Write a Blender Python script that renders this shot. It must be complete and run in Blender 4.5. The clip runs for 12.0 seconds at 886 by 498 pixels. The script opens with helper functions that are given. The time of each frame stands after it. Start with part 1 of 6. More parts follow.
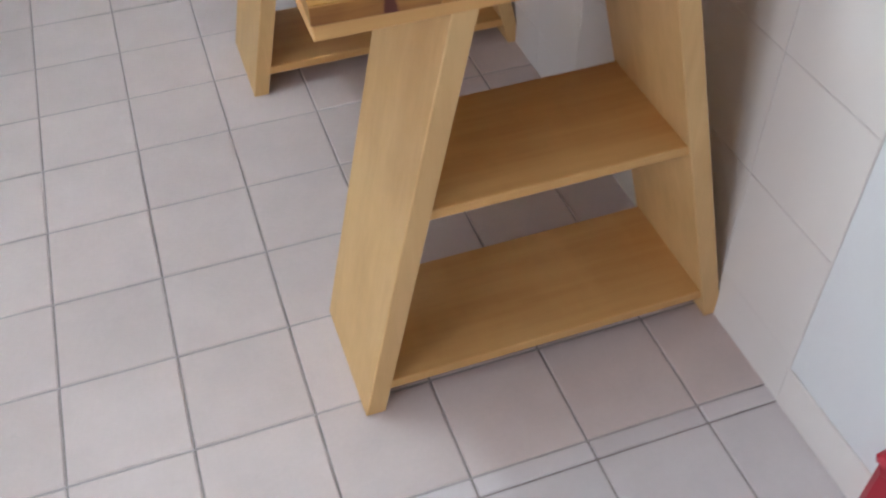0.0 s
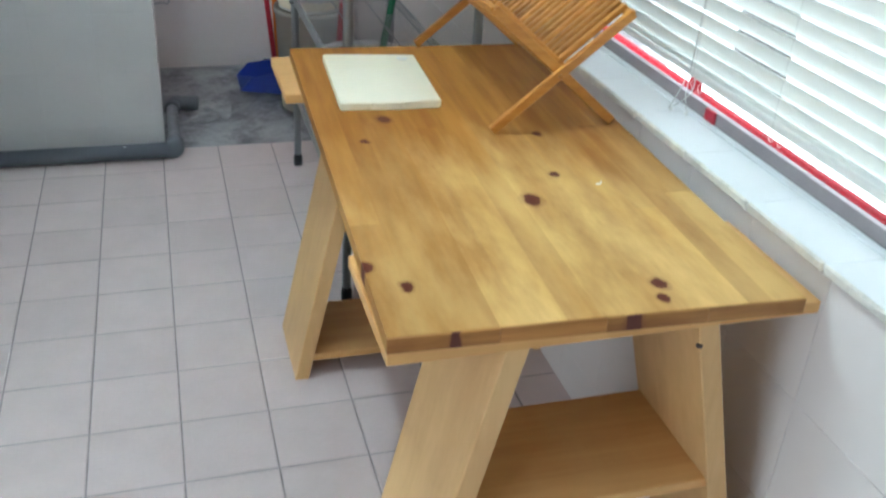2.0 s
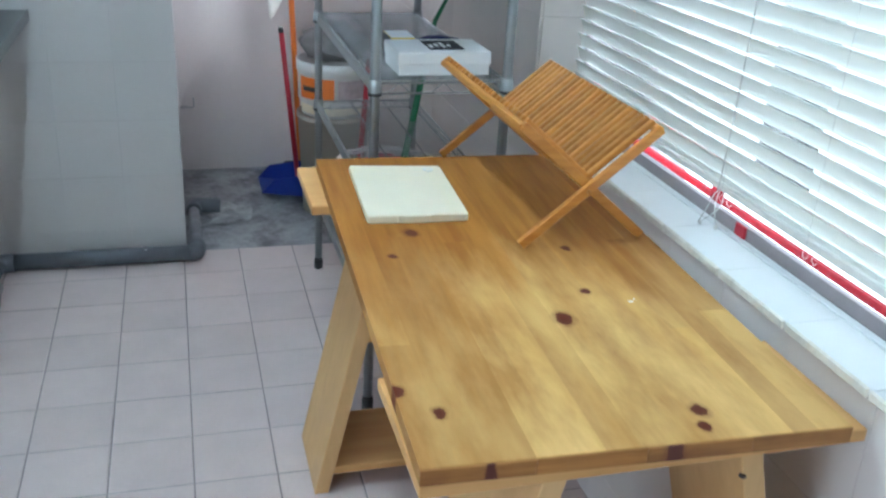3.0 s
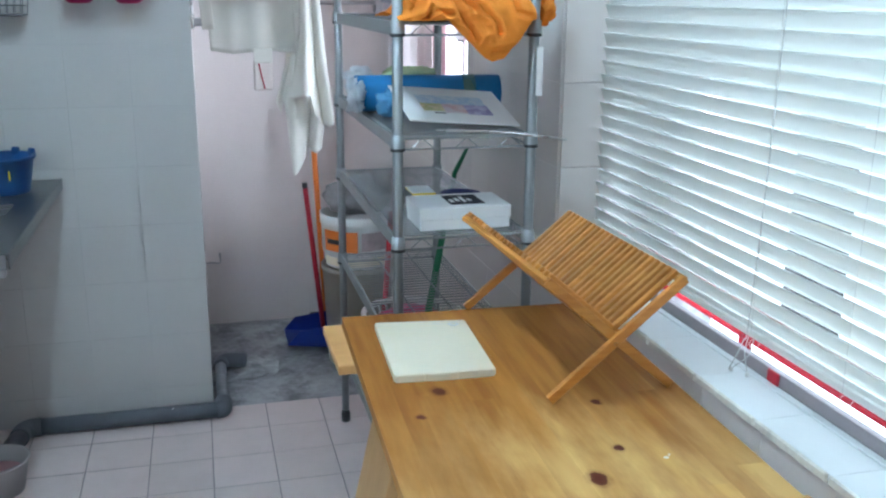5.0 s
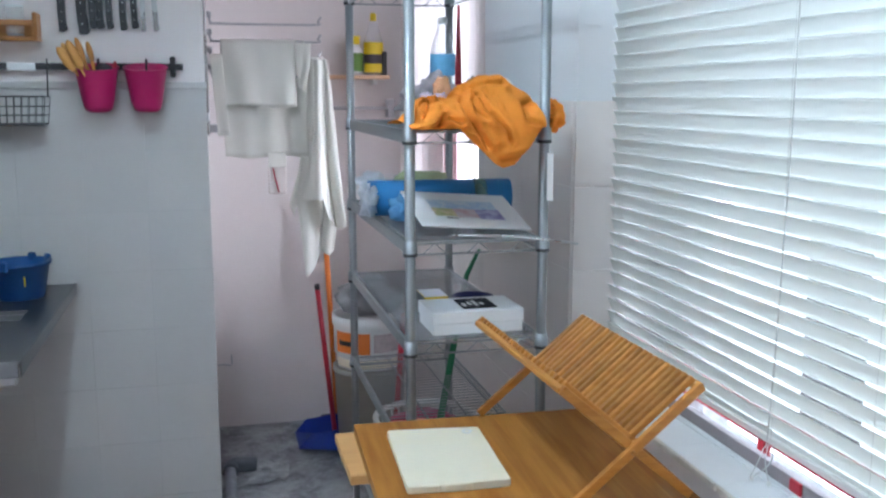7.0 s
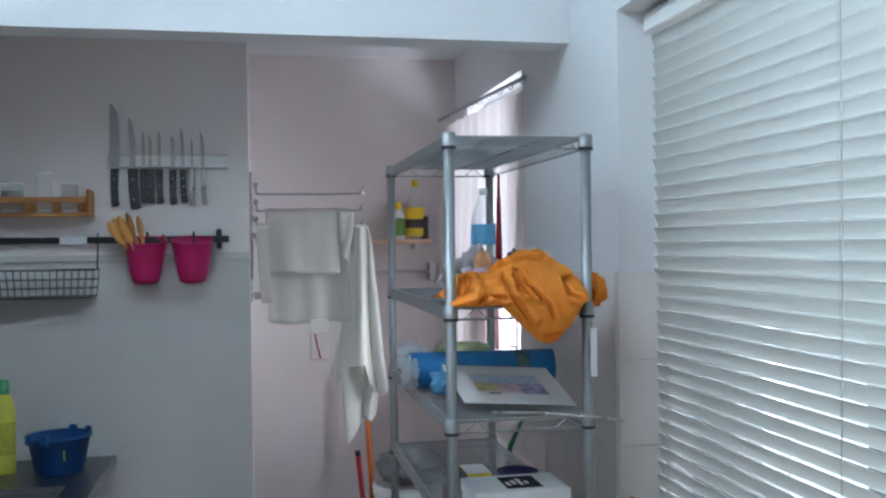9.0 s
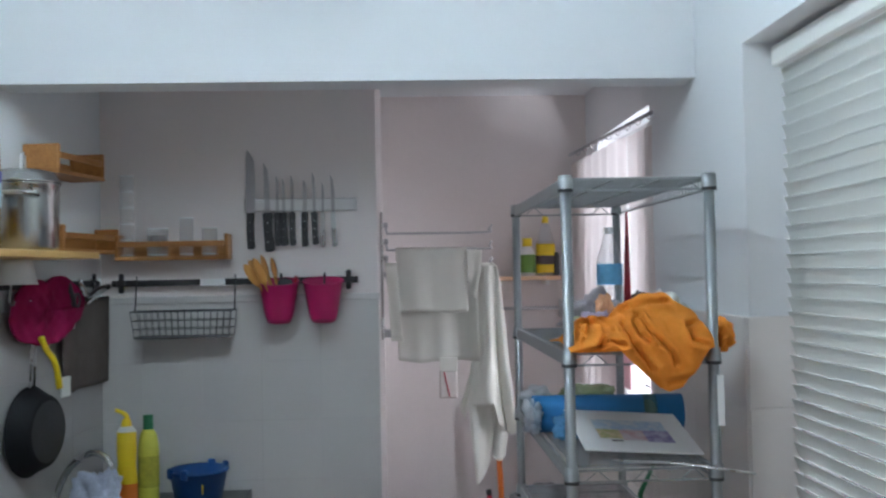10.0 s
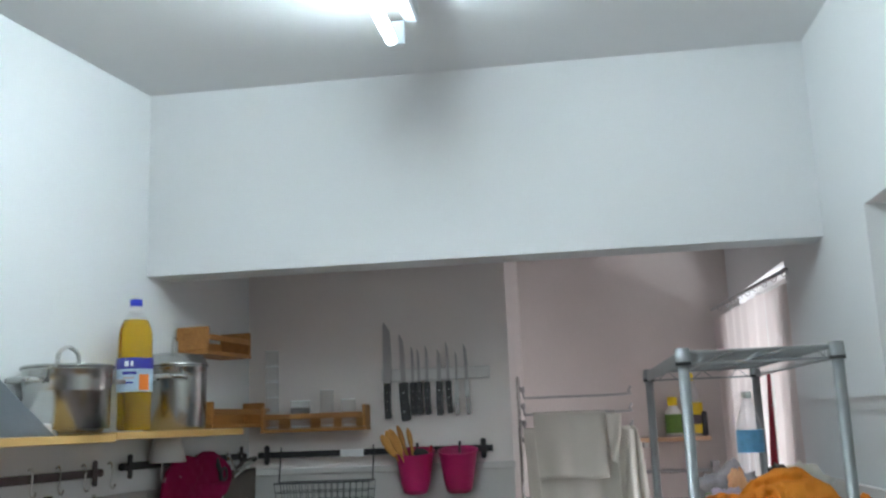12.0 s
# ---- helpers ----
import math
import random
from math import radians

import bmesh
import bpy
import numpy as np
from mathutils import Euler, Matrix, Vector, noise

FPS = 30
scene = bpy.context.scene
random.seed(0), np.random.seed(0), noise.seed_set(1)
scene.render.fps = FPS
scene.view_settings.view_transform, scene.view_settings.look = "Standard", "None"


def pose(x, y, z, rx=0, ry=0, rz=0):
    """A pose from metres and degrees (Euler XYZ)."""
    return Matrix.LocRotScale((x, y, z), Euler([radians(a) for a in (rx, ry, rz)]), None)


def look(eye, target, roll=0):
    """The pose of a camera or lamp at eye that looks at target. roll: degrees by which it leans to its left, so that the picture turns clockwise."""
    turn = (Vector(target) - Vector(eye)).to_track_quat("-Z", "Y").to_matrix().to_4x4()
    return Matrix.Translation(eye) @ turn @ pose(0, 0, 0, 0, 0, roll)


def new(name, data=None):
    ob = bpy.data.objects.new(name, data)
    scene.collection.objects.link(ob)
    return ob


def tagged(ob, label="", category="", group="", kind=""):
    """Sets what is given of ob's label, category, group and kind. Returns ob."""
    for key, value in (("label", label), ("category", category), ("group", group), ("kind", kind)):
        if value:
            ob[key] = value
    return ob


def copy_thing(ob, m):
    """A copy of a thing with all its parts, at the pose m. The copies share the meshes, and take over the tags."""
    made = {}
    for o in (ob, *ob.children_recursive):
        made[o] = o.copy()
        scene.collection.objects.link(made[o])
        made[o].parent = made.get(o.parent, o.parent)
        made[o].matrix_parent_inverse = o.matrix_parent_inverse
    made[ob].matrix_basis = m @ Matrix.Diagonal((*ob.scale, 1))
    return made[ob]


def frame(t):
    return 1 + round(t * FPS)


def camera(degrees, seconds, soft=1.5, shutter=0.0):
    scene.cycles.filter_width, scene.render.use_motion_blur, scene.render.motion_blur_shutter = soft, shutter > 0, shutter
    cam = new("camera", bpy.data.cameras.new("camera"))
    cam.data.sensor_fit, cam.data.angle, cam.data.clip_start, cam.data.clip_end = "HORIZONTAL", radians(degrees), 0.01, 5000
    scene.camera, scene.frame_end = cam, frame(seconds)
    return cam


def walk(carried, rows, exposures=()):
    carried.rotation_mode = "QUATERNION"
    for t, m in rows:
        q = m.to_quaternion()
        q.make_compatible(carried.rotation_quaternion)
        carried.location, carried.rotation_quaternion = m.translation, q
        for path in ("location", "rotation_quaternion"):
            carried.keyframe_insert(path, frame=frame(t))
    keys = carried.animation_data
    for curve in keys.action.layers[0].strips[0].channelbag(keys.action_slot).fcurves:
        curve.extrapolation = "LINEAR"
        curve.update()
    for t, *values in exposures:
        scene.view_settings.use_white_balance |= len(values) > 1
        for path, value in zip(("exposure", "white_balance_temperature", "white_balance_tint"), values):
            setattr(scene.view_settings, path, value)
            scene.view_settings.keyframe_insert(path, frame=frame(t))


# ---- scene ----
cam = camera(50.75, 12.0, soft=2.2, shutter=0.4)
PATH = [
    (0.0, pose(0.126, -1.513, 1.295, 44.31, 0, -18.35) @ pose(0, 0, 0, 0, 0, -1.35)),
    (0.5, look((0.069, -1.608, 1.343), (0.582, -0.195, 0.023), 4.2)),
    (1.0, look((0.036, -1.583, 1.401), (0.569, -0.099, 0.17), 4.1)),
    (1.5, look((0.048, -1.589, 1.421), (0.544, -0.003, 0.308), 3.0)),
    (2.0, look((0.041, -1.564, 1.433), (0.574, 0.098, 0.456), 3.6)),
    (2.5, look((0.034, -1.537, 1.446), (0.589, 0.167, 0.558), 4.2)),
    (3.0, look((0.024, -1.518, 1.458), (0.545, 0.239, 0.656), 3.3)),
    (3.5, look((0.028, -1.512, 1.477), (0.532, 0.292, 0.775), 2.0)),
    (5.5, look((0.023, -1.507, 1.499), (0.505, 0.37, 1.004), 0.2)),
    (6.0, look((0.023, -1.509, 1.507), (0.499, 0.379, 1.047), -0.1)),
    (6.5, look((0.022, -1.501, 1.512), (0.5, 0.398, 1.103), 0.2)),
    (7.0, look((0.023, -1.501, 1.517), (0.496, 0.414, 1.188), -0.0)),
    (9.0, look((0.031, -1.477, 1.584), (0.424, 0.484, 1.568), -0.7)),
    (9.5, look((0.062, -1.477, 1.601), (0.307, 0.508, 1.617), -1.6)),
    (10.0, look((0.097, -1.476, 1.62), (0.184, 0.521, 1.67), -1.1)),
    (10.5, look((0.136, -1.484, 1.639), (0.109, 0.511, 1.781), -1.6)),
    (11.0, look((0.169, -1.517, 1.674), (-0.015, 0.447, 2.004), -1.6)),
    (11.5, look((0.193, -1.536, 1.699), (-0.087, 0.401, 2.11), -2.15)),
    (12.0, look((0.213, -1.525, 1.69), (-0.035, 0.425, 2.057), -2.2)),
]
EXPOSURES = [(0.0, 0.70, 6380, 14), (0.5, 0.76, 6300, 10), (1.5, 0.82, 6080, 5), (2.5, 0.73, 5760, 4), (3.5, 0.71, 5450, 4), (5.5, 0.59, 5440, 5), (6.5, 0.60, 5700, 11), (9.0, -0.08, 5680, 9), (10.0, -0.12, 5960, 11), (11.0, -0.10, 5940, 9), (11.5, -0.15, 6180, 9), (12.0, -0.24, 6360, 9)]
walk(cam, PATH, EXPOSURES)

# ---- light ----
world = bpy.data.worlds.new("sky")
scene.world = world
world.use_nodes = True
wn = world.node_tree
sky = wn.nodes.new("ShaderNodeTexSky")
sky.sky_type = "NISHITA"
sky.sun_disc = False
sky.sun_elevation = radians(50)
sky.sun_rotation = radians(200)
wn.links.new(sky.outputs[0], wn.nodes["Background"].inputs[0])
wn.nodes["Background"].inputs[1].default_value = 0.1
sun = new("sun", bpy.data.lights.new("sun", "SUN"))
sun.data.energy = 0.5
sun.data.angle = radians(12)
sun.data.color = (1.0, 0.96, 0.9)
sun.matrix_basis = look((0, 0, 0), (-0.25, 0.75, -0.95))


def window_light(name, m, w, h, watts, colour):
    ob = new(name, bpy.data.lights.new(name, "AREA"))
    ob.data.shape, ob.data.size, ob.data.size_y, ob.data.energy, ob.data.color = "RECTANGLE", w, h, watts, colour
    ob.matrix_basis = m


# daylight outside the recess window; second lamp at an invented opening behind the viewer
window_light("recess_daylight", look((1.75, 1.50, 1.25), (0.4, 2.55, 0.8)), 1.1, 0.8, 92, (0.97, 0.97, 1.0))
window_light("unseen_side_fill", look((-1.65, -1.75, 1.15), (1.0, -1.2, 0.7)), 1.2, 2.0, 13, (0.95, 0.98, 1.0))
TUBE_LIGHT = 138.0
SKY_GLOW = 3.15

# ---- plan ----
ZC = 2.743            # ceiling
XT, XW = 0.928, 0.945  # right wall: tile face, painted face
YK = 1.788            # tiled wall across the sink end
YB0, YB1, ZB = 1.152, 1.275, 2.164  # downstand beam
YR = 0.786            # far jamb of the window
XC = 0.01             # corner of the tiled wall
SLANT = 0.16          # the left wall runs askew
WALL_L = pose(-0.94, YK, 0, 0, 0, -math.degrees(math.atan(SLANT)))


def left_x(y):
    return -0.94 - SLANT * (YK - y)


# ---- materials ----
def nodes_of(name):
    m = bpy.data.materials.new(name)
    m.use_nodes = True
    nt = m.node_tree
    return m, nt, nt.nodes["Principled BSDF"]


def rgb(c):
    return (c[0], c[1], c[2], 1)


def noise_node(nt, vec, scale, detail=4.0, rough=0.6):
    n = nt.nodes.new("ShaderNodeTexNoise")
    n.inputs["Scale"].default_value = scale
    n.inputs["Detail"].default_value = detail
    n.inputs["Roughness"].default_value = rough
    nt.links.new(vec, n.inputs["Vector"])
    return n.outputs["Fac"]


def mapped(nt, src, scale):
    n = nt.nodes.new("ShaderNodeMapping")
    n.inputs["Scale"].default_value = scale
    nt.links.new(src, n.inputs["Vector"])
    return n.outputs[0]


def ramp(nt, fac, stops):
    n = nt.nodes.new("ShaderNodeValToRGB")
    while len(n.color_ramp.elements) < len(stops):
        n.color_ramp.elements.new(0.5)
    for e, (p, c) in zip(n.color_ramp.elements, stops):
        e.position, e.color = p, rgb(c)
    nt.links.new(fac, n.inputs[0])
    return n.outputs[0]


def mix(nt, fac, a, b, mode="MIX"):
    n = nt.nodes.new("ShaderNodeMix")
    n.data_type, n.blend_type = "RGBA", mode
    for sock, v in ((n.inputs[0], fac), (n.inputs[6], a), (n.inputs[7], b)):
        if isinstance(v, (int, float)):
            sock.default_value = v
        elif isinstance(v, tuple):
            sock.default_value = rgb(v)
        else:
            nt.links.new(v, sock)
    return n.outputs[2]


def math_node(nt, op, a, b=0.0):
    n = nt.nodes.new("ShaderNodeMath")
    n.operation = op
    for sock, v in ((n.inputs[0], a), (n.inputs[1], b)):
        if isinstance(v, (int, float)):
            sock.default_value = v
        else:
            nt.links.new(v, sock)
    return n.outputs[0]


def add_bump(nt, bsdf, height, strength, dist=0.002):
    n = nt.nodes.new("ShaderNodeBump")
    n.inputs["Strength"].default_value = strength
    n.inputs["Distance"].default_value = dist
    nt.links.new(height, n.inputs["Height"])
    nt.links.new(n.outputs[0], bsdf.inputs["Normal"])


def surface(name, col, rough=0.5, metal=0.0, var=0.15, s1=4.0, s2=60.0, bump=0.1, tint=0.0, dirt=None, dirt_at=0.62, spec=0.5):
    """A general surface: colour varied at two scales, fine relief, and stains of a second colour."""
    m, nt, b = nodes_of(name)
    pos = nt.nodes.new("ShaderNodeNewGeometry").outputs["Position"]
    big, fine = noise_node(nt, pos, s1, 5), noise_node(nt, pos, s2, 3)
    lo = tuple(max(0, c * (1 - var)) for c in col)
    hi = tuple(min(1, c * (1 + var * 0.7)) for c in col)
    c = ramp(nt, big, [(0.3, lo), (0.7, hi)])
    c = mix(nt, 0.25, c, ramp(nt, fine, [(0.3, lo), (0.7, hi)]))
    if tint:
        info = nt.nodes.new("ShaderNodeObjectInfo")
        r = math_node(nt, "MULTIPLY_ADD", info.outputs["Random"], 2 * tint)
        r.node.inputs[2].default_value = 1 - tint
        v = nt.nodes.new("ShaderNodeHueSaturation")
        nt.links.new(r, v.inputs["Value"])
        nt.links.new(c, v.inputs["Color"])
        c = v.outputs[0]
    if dirt:
        st = noise_node(nt, pos, s1 * 1.7, 7, 0.7)
        f = ramp(nt, st, [(dirt_at, (0, 0, 0)), (dirt_at + 0.18, (0.75, 0.75, 0.75))])
        c = mix(nt, f, c, dirt)
    nt.links.new(c, b.inputs["Base Color"])
    rr = math_node(nt, "MULTIPLY_ADD", big, 0.2)
    rr.node.inputs[2].default_value = max(0.02, rough - 0.1)
    nt.links.new(rr, b.inputs["Roughness"])
    b.inputs["Metallic"].default_value = metal
    b.inputs["Specular IOR Level"].default_value = spec
    if bump:
        add_bump(nt, b, fine, bump)
    return m


def wood(name, dark, light, axis="y", rough=0.45, tint=0.12, scale=1.0, knots=(), coords="Object", streak=0.35, relief=0.12, strip=None, haze=0.4, spec=0.5, lightened=None):
    """Sawn wood with its grain along one axis of the object."""
    m, nt, b = nodes_of(name)
    tc = nt.nodes.new("ShaderNodeTexCoord")
    info = nt.nodes.new("ShaderNodeObjectInfo")
    off = nt.nodes.new("ShaderNodeVectorMath")
    off.operation = "ADD"
    nt.links.new(tc.outputs[coords], off.inputs[0])
    mul = math_node(nt, "MULTIPLY", info.outputs["Random"], 37.0)
    nt.links.new(mul, off.inputs[1])
    sc = {"x": (2.2, 26, 26), "y": (26, 2.2, 26), "z": (26, 26, 2.2)}[axis]
    v = mapped(nt, off.outputs[0], tuple(s * scale for s in sc))
    v2 = mapped(nt, off.outputs[0], tuple(s * scale * 4 for s in sc))
    grain, fine = noise_node(nt, v, 1.0, 4, 0.55), noise_node(nt, v2, 1.0, 3)
    c = ramp(nt, grain, [(0.32, dark), (0.5, tuple((a + bb) / 2 for a, bb in zip(dark, light))), (0.66, light)])
    c = mix(nt, streak, c, ramp(nt, fine, [(0.35, dark), (0.65, light)]))
    r = math_node(nt, "MULTIPLY_ADD", info.outputs["Random"], 2 * tint)
    r.node.inputs[2].default_value = 1 - tint
    hs = nt.nodes.new("ShaderNodeHueSaturation")
    nt.links.new(r, hs.inputs["Value"])
    nt.links.new(c, hs.inputs["Color"])
    c = hs.outputs[0]
    pos = nt.nodes.new("ShaderNodeNewGeometry").outputs["Position"]
    cloud = ramp(nt, noise_node(nt, mapped(nt, pos, (10, 2.6, 6)), 1.0, 5), [(0.42, (0, 0, 0)), (0.70, (haze, haze, haze))])
    if lightened:   # pale rubbed varnish, with the light on the free end painted in
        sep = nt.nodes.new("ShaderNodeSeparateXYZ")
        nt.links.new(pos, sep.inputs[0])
        near_light = math_node(nt, "ADD", math_node(nt, "MULTIPLY", sep.outputs["Y"], -1.35), noise_node(nt, mapped(nt, pos, (14, 3, 6)), 1.0, 4))
        near_light = ramp(nt, near_light, [(0.42, (0.0, 0.0, 0.0)), (0.80, (0.66, 0.66, 0.66)), (1.12, (0.94, 0.94, 0.94))])
        cloud = mix(nt, 1.0, ramp(nt, noise_node(nt, mapped(nt, pos, (10, 2.6, 6)), 1.0, 5), [(0.34, (0.25, 0.25, 0.25)), (0.62, (haze, haze, haze))]), near_light, "MULTIPLY")
    c = mix(nt, cloud, c, lightened or tuple(min(1, x * 1.10) for x in light))
    if strip:
        c = mix(nt, ramp(nt, info.outputs["Random"], [(0.42, (0, 0, 0)), (0.58, (0.17, 0.17, 0.17)), (0.8, (0.40, 0.40, 0.40))]), c, ramp(nt, fine, [(0.3, tuple(0.75 * x for x in strip)), (0.7, strip)]))
    wob = noise_node(nt, pos, 55.0, 3)
    for kx, ky, rad in knots:
        d = nt.nodes.new("ShaderNodeVectorMath")
        d.operation = "DISTANCE"
        flat = mapped(nt, pos, (1, 0.75, 0))
        nt.links.new(flat, d.inputs[0])
        d.inputs[1].default_value = (kx, ky * 0.75, 0)
        e = math_node(nt, "MULTIPLY_ADD", wob, -0.014)
        nt.links.new(math_node(nt, "ADD", d.outputs["Value"], 0.004), e.node.inputs[2])
        f = ramp(nt, math_node(nt, "DIVIDE", e, rad), [(0.0, (1, 1, 1)), (0.45, (0.95, 0.95, 0.95)), (0.58, (0.35, 0.35, 0.35)), (0.85, (0.12, 0.12, 0.12)), (1.3, (0, 0, 0))])
        c = mix(nt, f, c, (0.105, 0.022, 0.012))
    nt.links.new(c, b.inputs["Base Color"])
    rr = math_node(nt, "MULTIPLY_ADD", grain, 0.25)
    rr.node.inputs[2].default_value = rough - 0.12
    nt.links.new(rr, b.inputs["Roughness"])
    b.inputs["Specular IOR Level"].default_value = spec
    add_bump(nt, b, fine, relief, 0.001)
    return m


def glass(name, col=(1, 1, 1), rough=0.03, alpha_mix=0.75):
    """Thin clear plastic or glass: mostly see-through with a gloss."""
    m, nt, b = nodes_of(name)
    nt.nodes.remove(b)
    tr = nt.nodes.new("ShaderNodeBsdfTransparent")
    tr.inputs[0].default_value = rgb(col)
    gl = nt.nodes.new("ShaderNodeBsdfPrincipled")
    gl.inputs["Base Color"].default_value = rgb(tuple(0.85 * c for c in col))
    gl.inputs["Roughness"].default_value = rough
    mx = nt.nodes.new("ShaderNodeMixShader")
    mx.inputs[0].default_value = 1 - alpha_mix
    nt.links.new(tr.outputs[0], mx.inputs[1])
    nt.links.new(gl.outputs[0], mx.inputs[2])
    nt.links.new(mx.outputs[0], nt.nodes["Material Output"].inputs[0])
    return m


def cloth(name, col, thin=0.25, var=0.12, s1=9.0, rough=0.9, weave=900.0):
    """Woven cloth that lets some light through."""
    m = surface(name, col, rough, 0, var, s1, 260.0, 0.25, spec=0.15)
    nt = m.node_tree
    b = nt.nodes["Principled BSDF"]
    if thin:
        t = nt.nodes.new("ShaderNodeBsdfTranslucent")
        t.inputs[0].default_value = rgb(col)
        mx = nt.nodes.new("ShaderNodeMixShader")
        mx.inputs[0].default_value = thin
        nt.links.new(b.outputs[0], mx.inputs[1])
        nt.links.new(t.outputs[0], mx.inputs[2])
        nt.links.new(mx.outputs[0], nt.nodes["Material Output"].inputs[0])
    return m


def film_bag(name, col):
    """Thin crinkled plastic film: part clear, part white and letting light through."""
    m = cloth(name, col, 0.5, 0.03, 9.0, 0.3)
    nt = m.node_tree
    out = nt.nodes["Material Output"]
    tr, mx = nt.nodes.new("ShaderNodeBsdfTransparent"), nt.nodes.new("ShaderNodeMixShader")
    mx.inputs[0].default_value = 0.8
    nt.links.new(tr.outputs[0], mx.inputs[1])
    nt.links.new(out.inputs[0].links[0].from_socket, mx.inputs[2])
    nt.links.new(mx.outputs[0], out.inputs[0])
    return m


def pane_glass(name, gloss=0.05, tint=(0.95, 0.97, 0.96)):
    """Clear window glass: see-through with a faint gloss."""
    m, nt, b = nodes_of(name)
    nt.nodes.remove(b)
    tr, gl, mx = nt.nodes.new("ShaderNodeBsdfTransparent"), nt.nodes.new("ShaderNodeBsdfGlossy"), nt.nodes.new("ShaderNodeMixShader")
    tr.inputs[0].default_value = rgb(tint)
    gl.inputs["Roughness"].default_value = 0.02
    edge = nt.nodes.new("ShaderNodeLayerWeight")
    edge.inputs["Blend"].default_value = 0.25
    f = math_node(nt, "MULTIPLY_ADD", edge.outputs["Facing"], 5 * gloss)
    f.node.inputs[2].default_value = gloss * 0.6
    f.node.use_clamp = True
    nt.links.new(f, mx.inputs[0])
    nt.links.new(tr.outputs[0], mx.inputs[1])
    nt.links.new(gl.outputs[0], mx.inputs[2])
    nt.links.new(mx.outputs[0], nt.nodes["Material Output"].inputs[0])
    return m


def poster_print(name, a, b):
    """Blotchy two-colour print on card."""
    m, nt, bs = nodes_of(name)
    pos = nt.nodes.new("ShaderNodeNewGeometry").outputs["Position"]
    nt.links.new(ramp(nt, noise_node(nt, pos, 42.0, 4), [(0.38, a), (0.52, tuple((p + q) / 2 for p, q in zip(a, b))), (0.64, b)]), bs.inputs["Base Color"])
    bs.inputs["Roughness"].default_value = 0.45
    return m


def glow(name, col, strength):
    m, nt, b = nodes_of(name)
    nt.nodes.remove(b)
    e = nt.nodes.new("ShaderNodeEmission")
    e.inputs[0].default_value = rgb(col)
    e.inputs[1].default_value = strength
    nt.links.new(e.outputs[0], nt.nodes["Material Output"].inputs[0])
    return m


PAINT = surface("white_wall_paint", (0.78, 0.79, 0.80), 0.75, 0, 0.03, 1.5, 120, 0.06)
PAINT_OLD = surface("old_wall_paint", (0.74, 0.68, 0.66), 0.8, 0, 0.05, 1.8, 90, 0.08, dirt=(0.64, 0.585, 0.57), dirt_at=0.7)
PAINT_ABSORB = surface("bounce_absorbing_beige", (0.33, 0.29, 0.26), 0.8, 0, 0.06, 1.8, 90, 0.08)
PAINT_NORTH = surface("greyish_white_paint", (0.80, 0.74, 0.72), 0.8, 0, 0.04, 1.8, 90, 0.08, dirt=(0.70, 0.66, 0.65), dirt_at=0.7)
CEIL = surface("ceiling_paint", (0.79, 0.80, 0.81), 0.85, 0, 0.03, 1.2, 140, 0.05)
TILE_FLOOR = surface("floor_tile_glaze", (0.635, 0.532, 0.508), 0.42, 0, 0.08, 7, 110, 0.06, tint=0.045, dirt=(0.45, 0.385, 0.37), dirt_at=0.66)
TILE_FLOOR_PALE = surface("pale_floor_tile_glaze", (0.655, 0.59, 0.59), 0.40, 0, 0.07, 7, 110, 0.06, tint=0.04, dirt=(0.50, 0.45, 0.45), dirt_at=0.66)
GROUT = surface("dark_grout", (0.32, 0.275, 0.265), 0.9, 0, 0.3, 12, 150, 0.3)
GROUT_PALE = surface("pale_grout", (0.52, 0.52, 0.51), 0.9, 0, 0.1, 8, 150, 0.2)
GROUT_WARM = surface("cream_grout", (0.78, 0.74, 0.71), 0.9, 0, 0.08, 8, 150, 0.2)
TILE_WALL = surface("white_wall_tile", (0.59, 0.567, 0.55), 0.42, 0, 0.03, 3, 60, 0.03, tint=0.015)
# shade under the shelf is painted in as a darker tile colour
TILE_SHADED = surface("shaded_wall_tile", (0.40, 0.38, 0.37), 0.42, 0, 0.05, 3, 40, 0.0, tint=0.02)
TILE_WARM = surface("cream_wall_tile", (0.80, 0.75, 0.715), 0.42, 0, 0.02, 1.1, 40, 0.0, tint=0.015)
CONCRETE = surface("stained_concrete", (0.34, 0.34, 0.35), 0.6, 0, 0.55, 4.5, 60, 0.4, dirt=(0.07, 0.072, 0.078), dirt_at=0.47)
PINE_KNOTS = ((0.592, -0.304, 0.021), (0.676, -0.584, 0.015), (0.663, -0.622, 0.010), (0.327, -0.525, 0.012), (0.432, 0.074, 0.018),
              (0.702, -0.039, 0.010), (0.281, -0.466, 0.014), (0.373, -0.026, 0.009), (0.666, -0.218, 0.010))
# dark base; the pale last colour paints in light on the near end
PINE = wood("pine_board", (0.25, 0.088, 0.015), (0.45, 0.205, 0.043), "y", 0.5, 0.13, 0.42, PINE_KNOTS, streak=0.3, relief=0.04, strip=(0.20, 0.066, 0.011), haze=0.95, spec=0.08, lightened=(0.79, 0.505, 0.185))
PINE_END = wood("pine_end_grain", (0.20, 0.07, 0.013), (0.44, 0.20, 0.045), "x", 0.5, 0.15, 0.8, ((0.605, -0.657, 0.016), (0.36, -0.645, 0.008)))
BIRCH_Z = wood("birch_upright", (0.60, 0.355, 0.14), (0.70, 0.45, 0.20), "z", 0.5, 0.05, 0.7, streak=0.2)
BIRCH_X = wood("birch_shelf", (0.57, 0.29, 0.09), (0.67, 0.385, 0.14), "x", 0.5, 0.05, 0.7, streak=0.2)
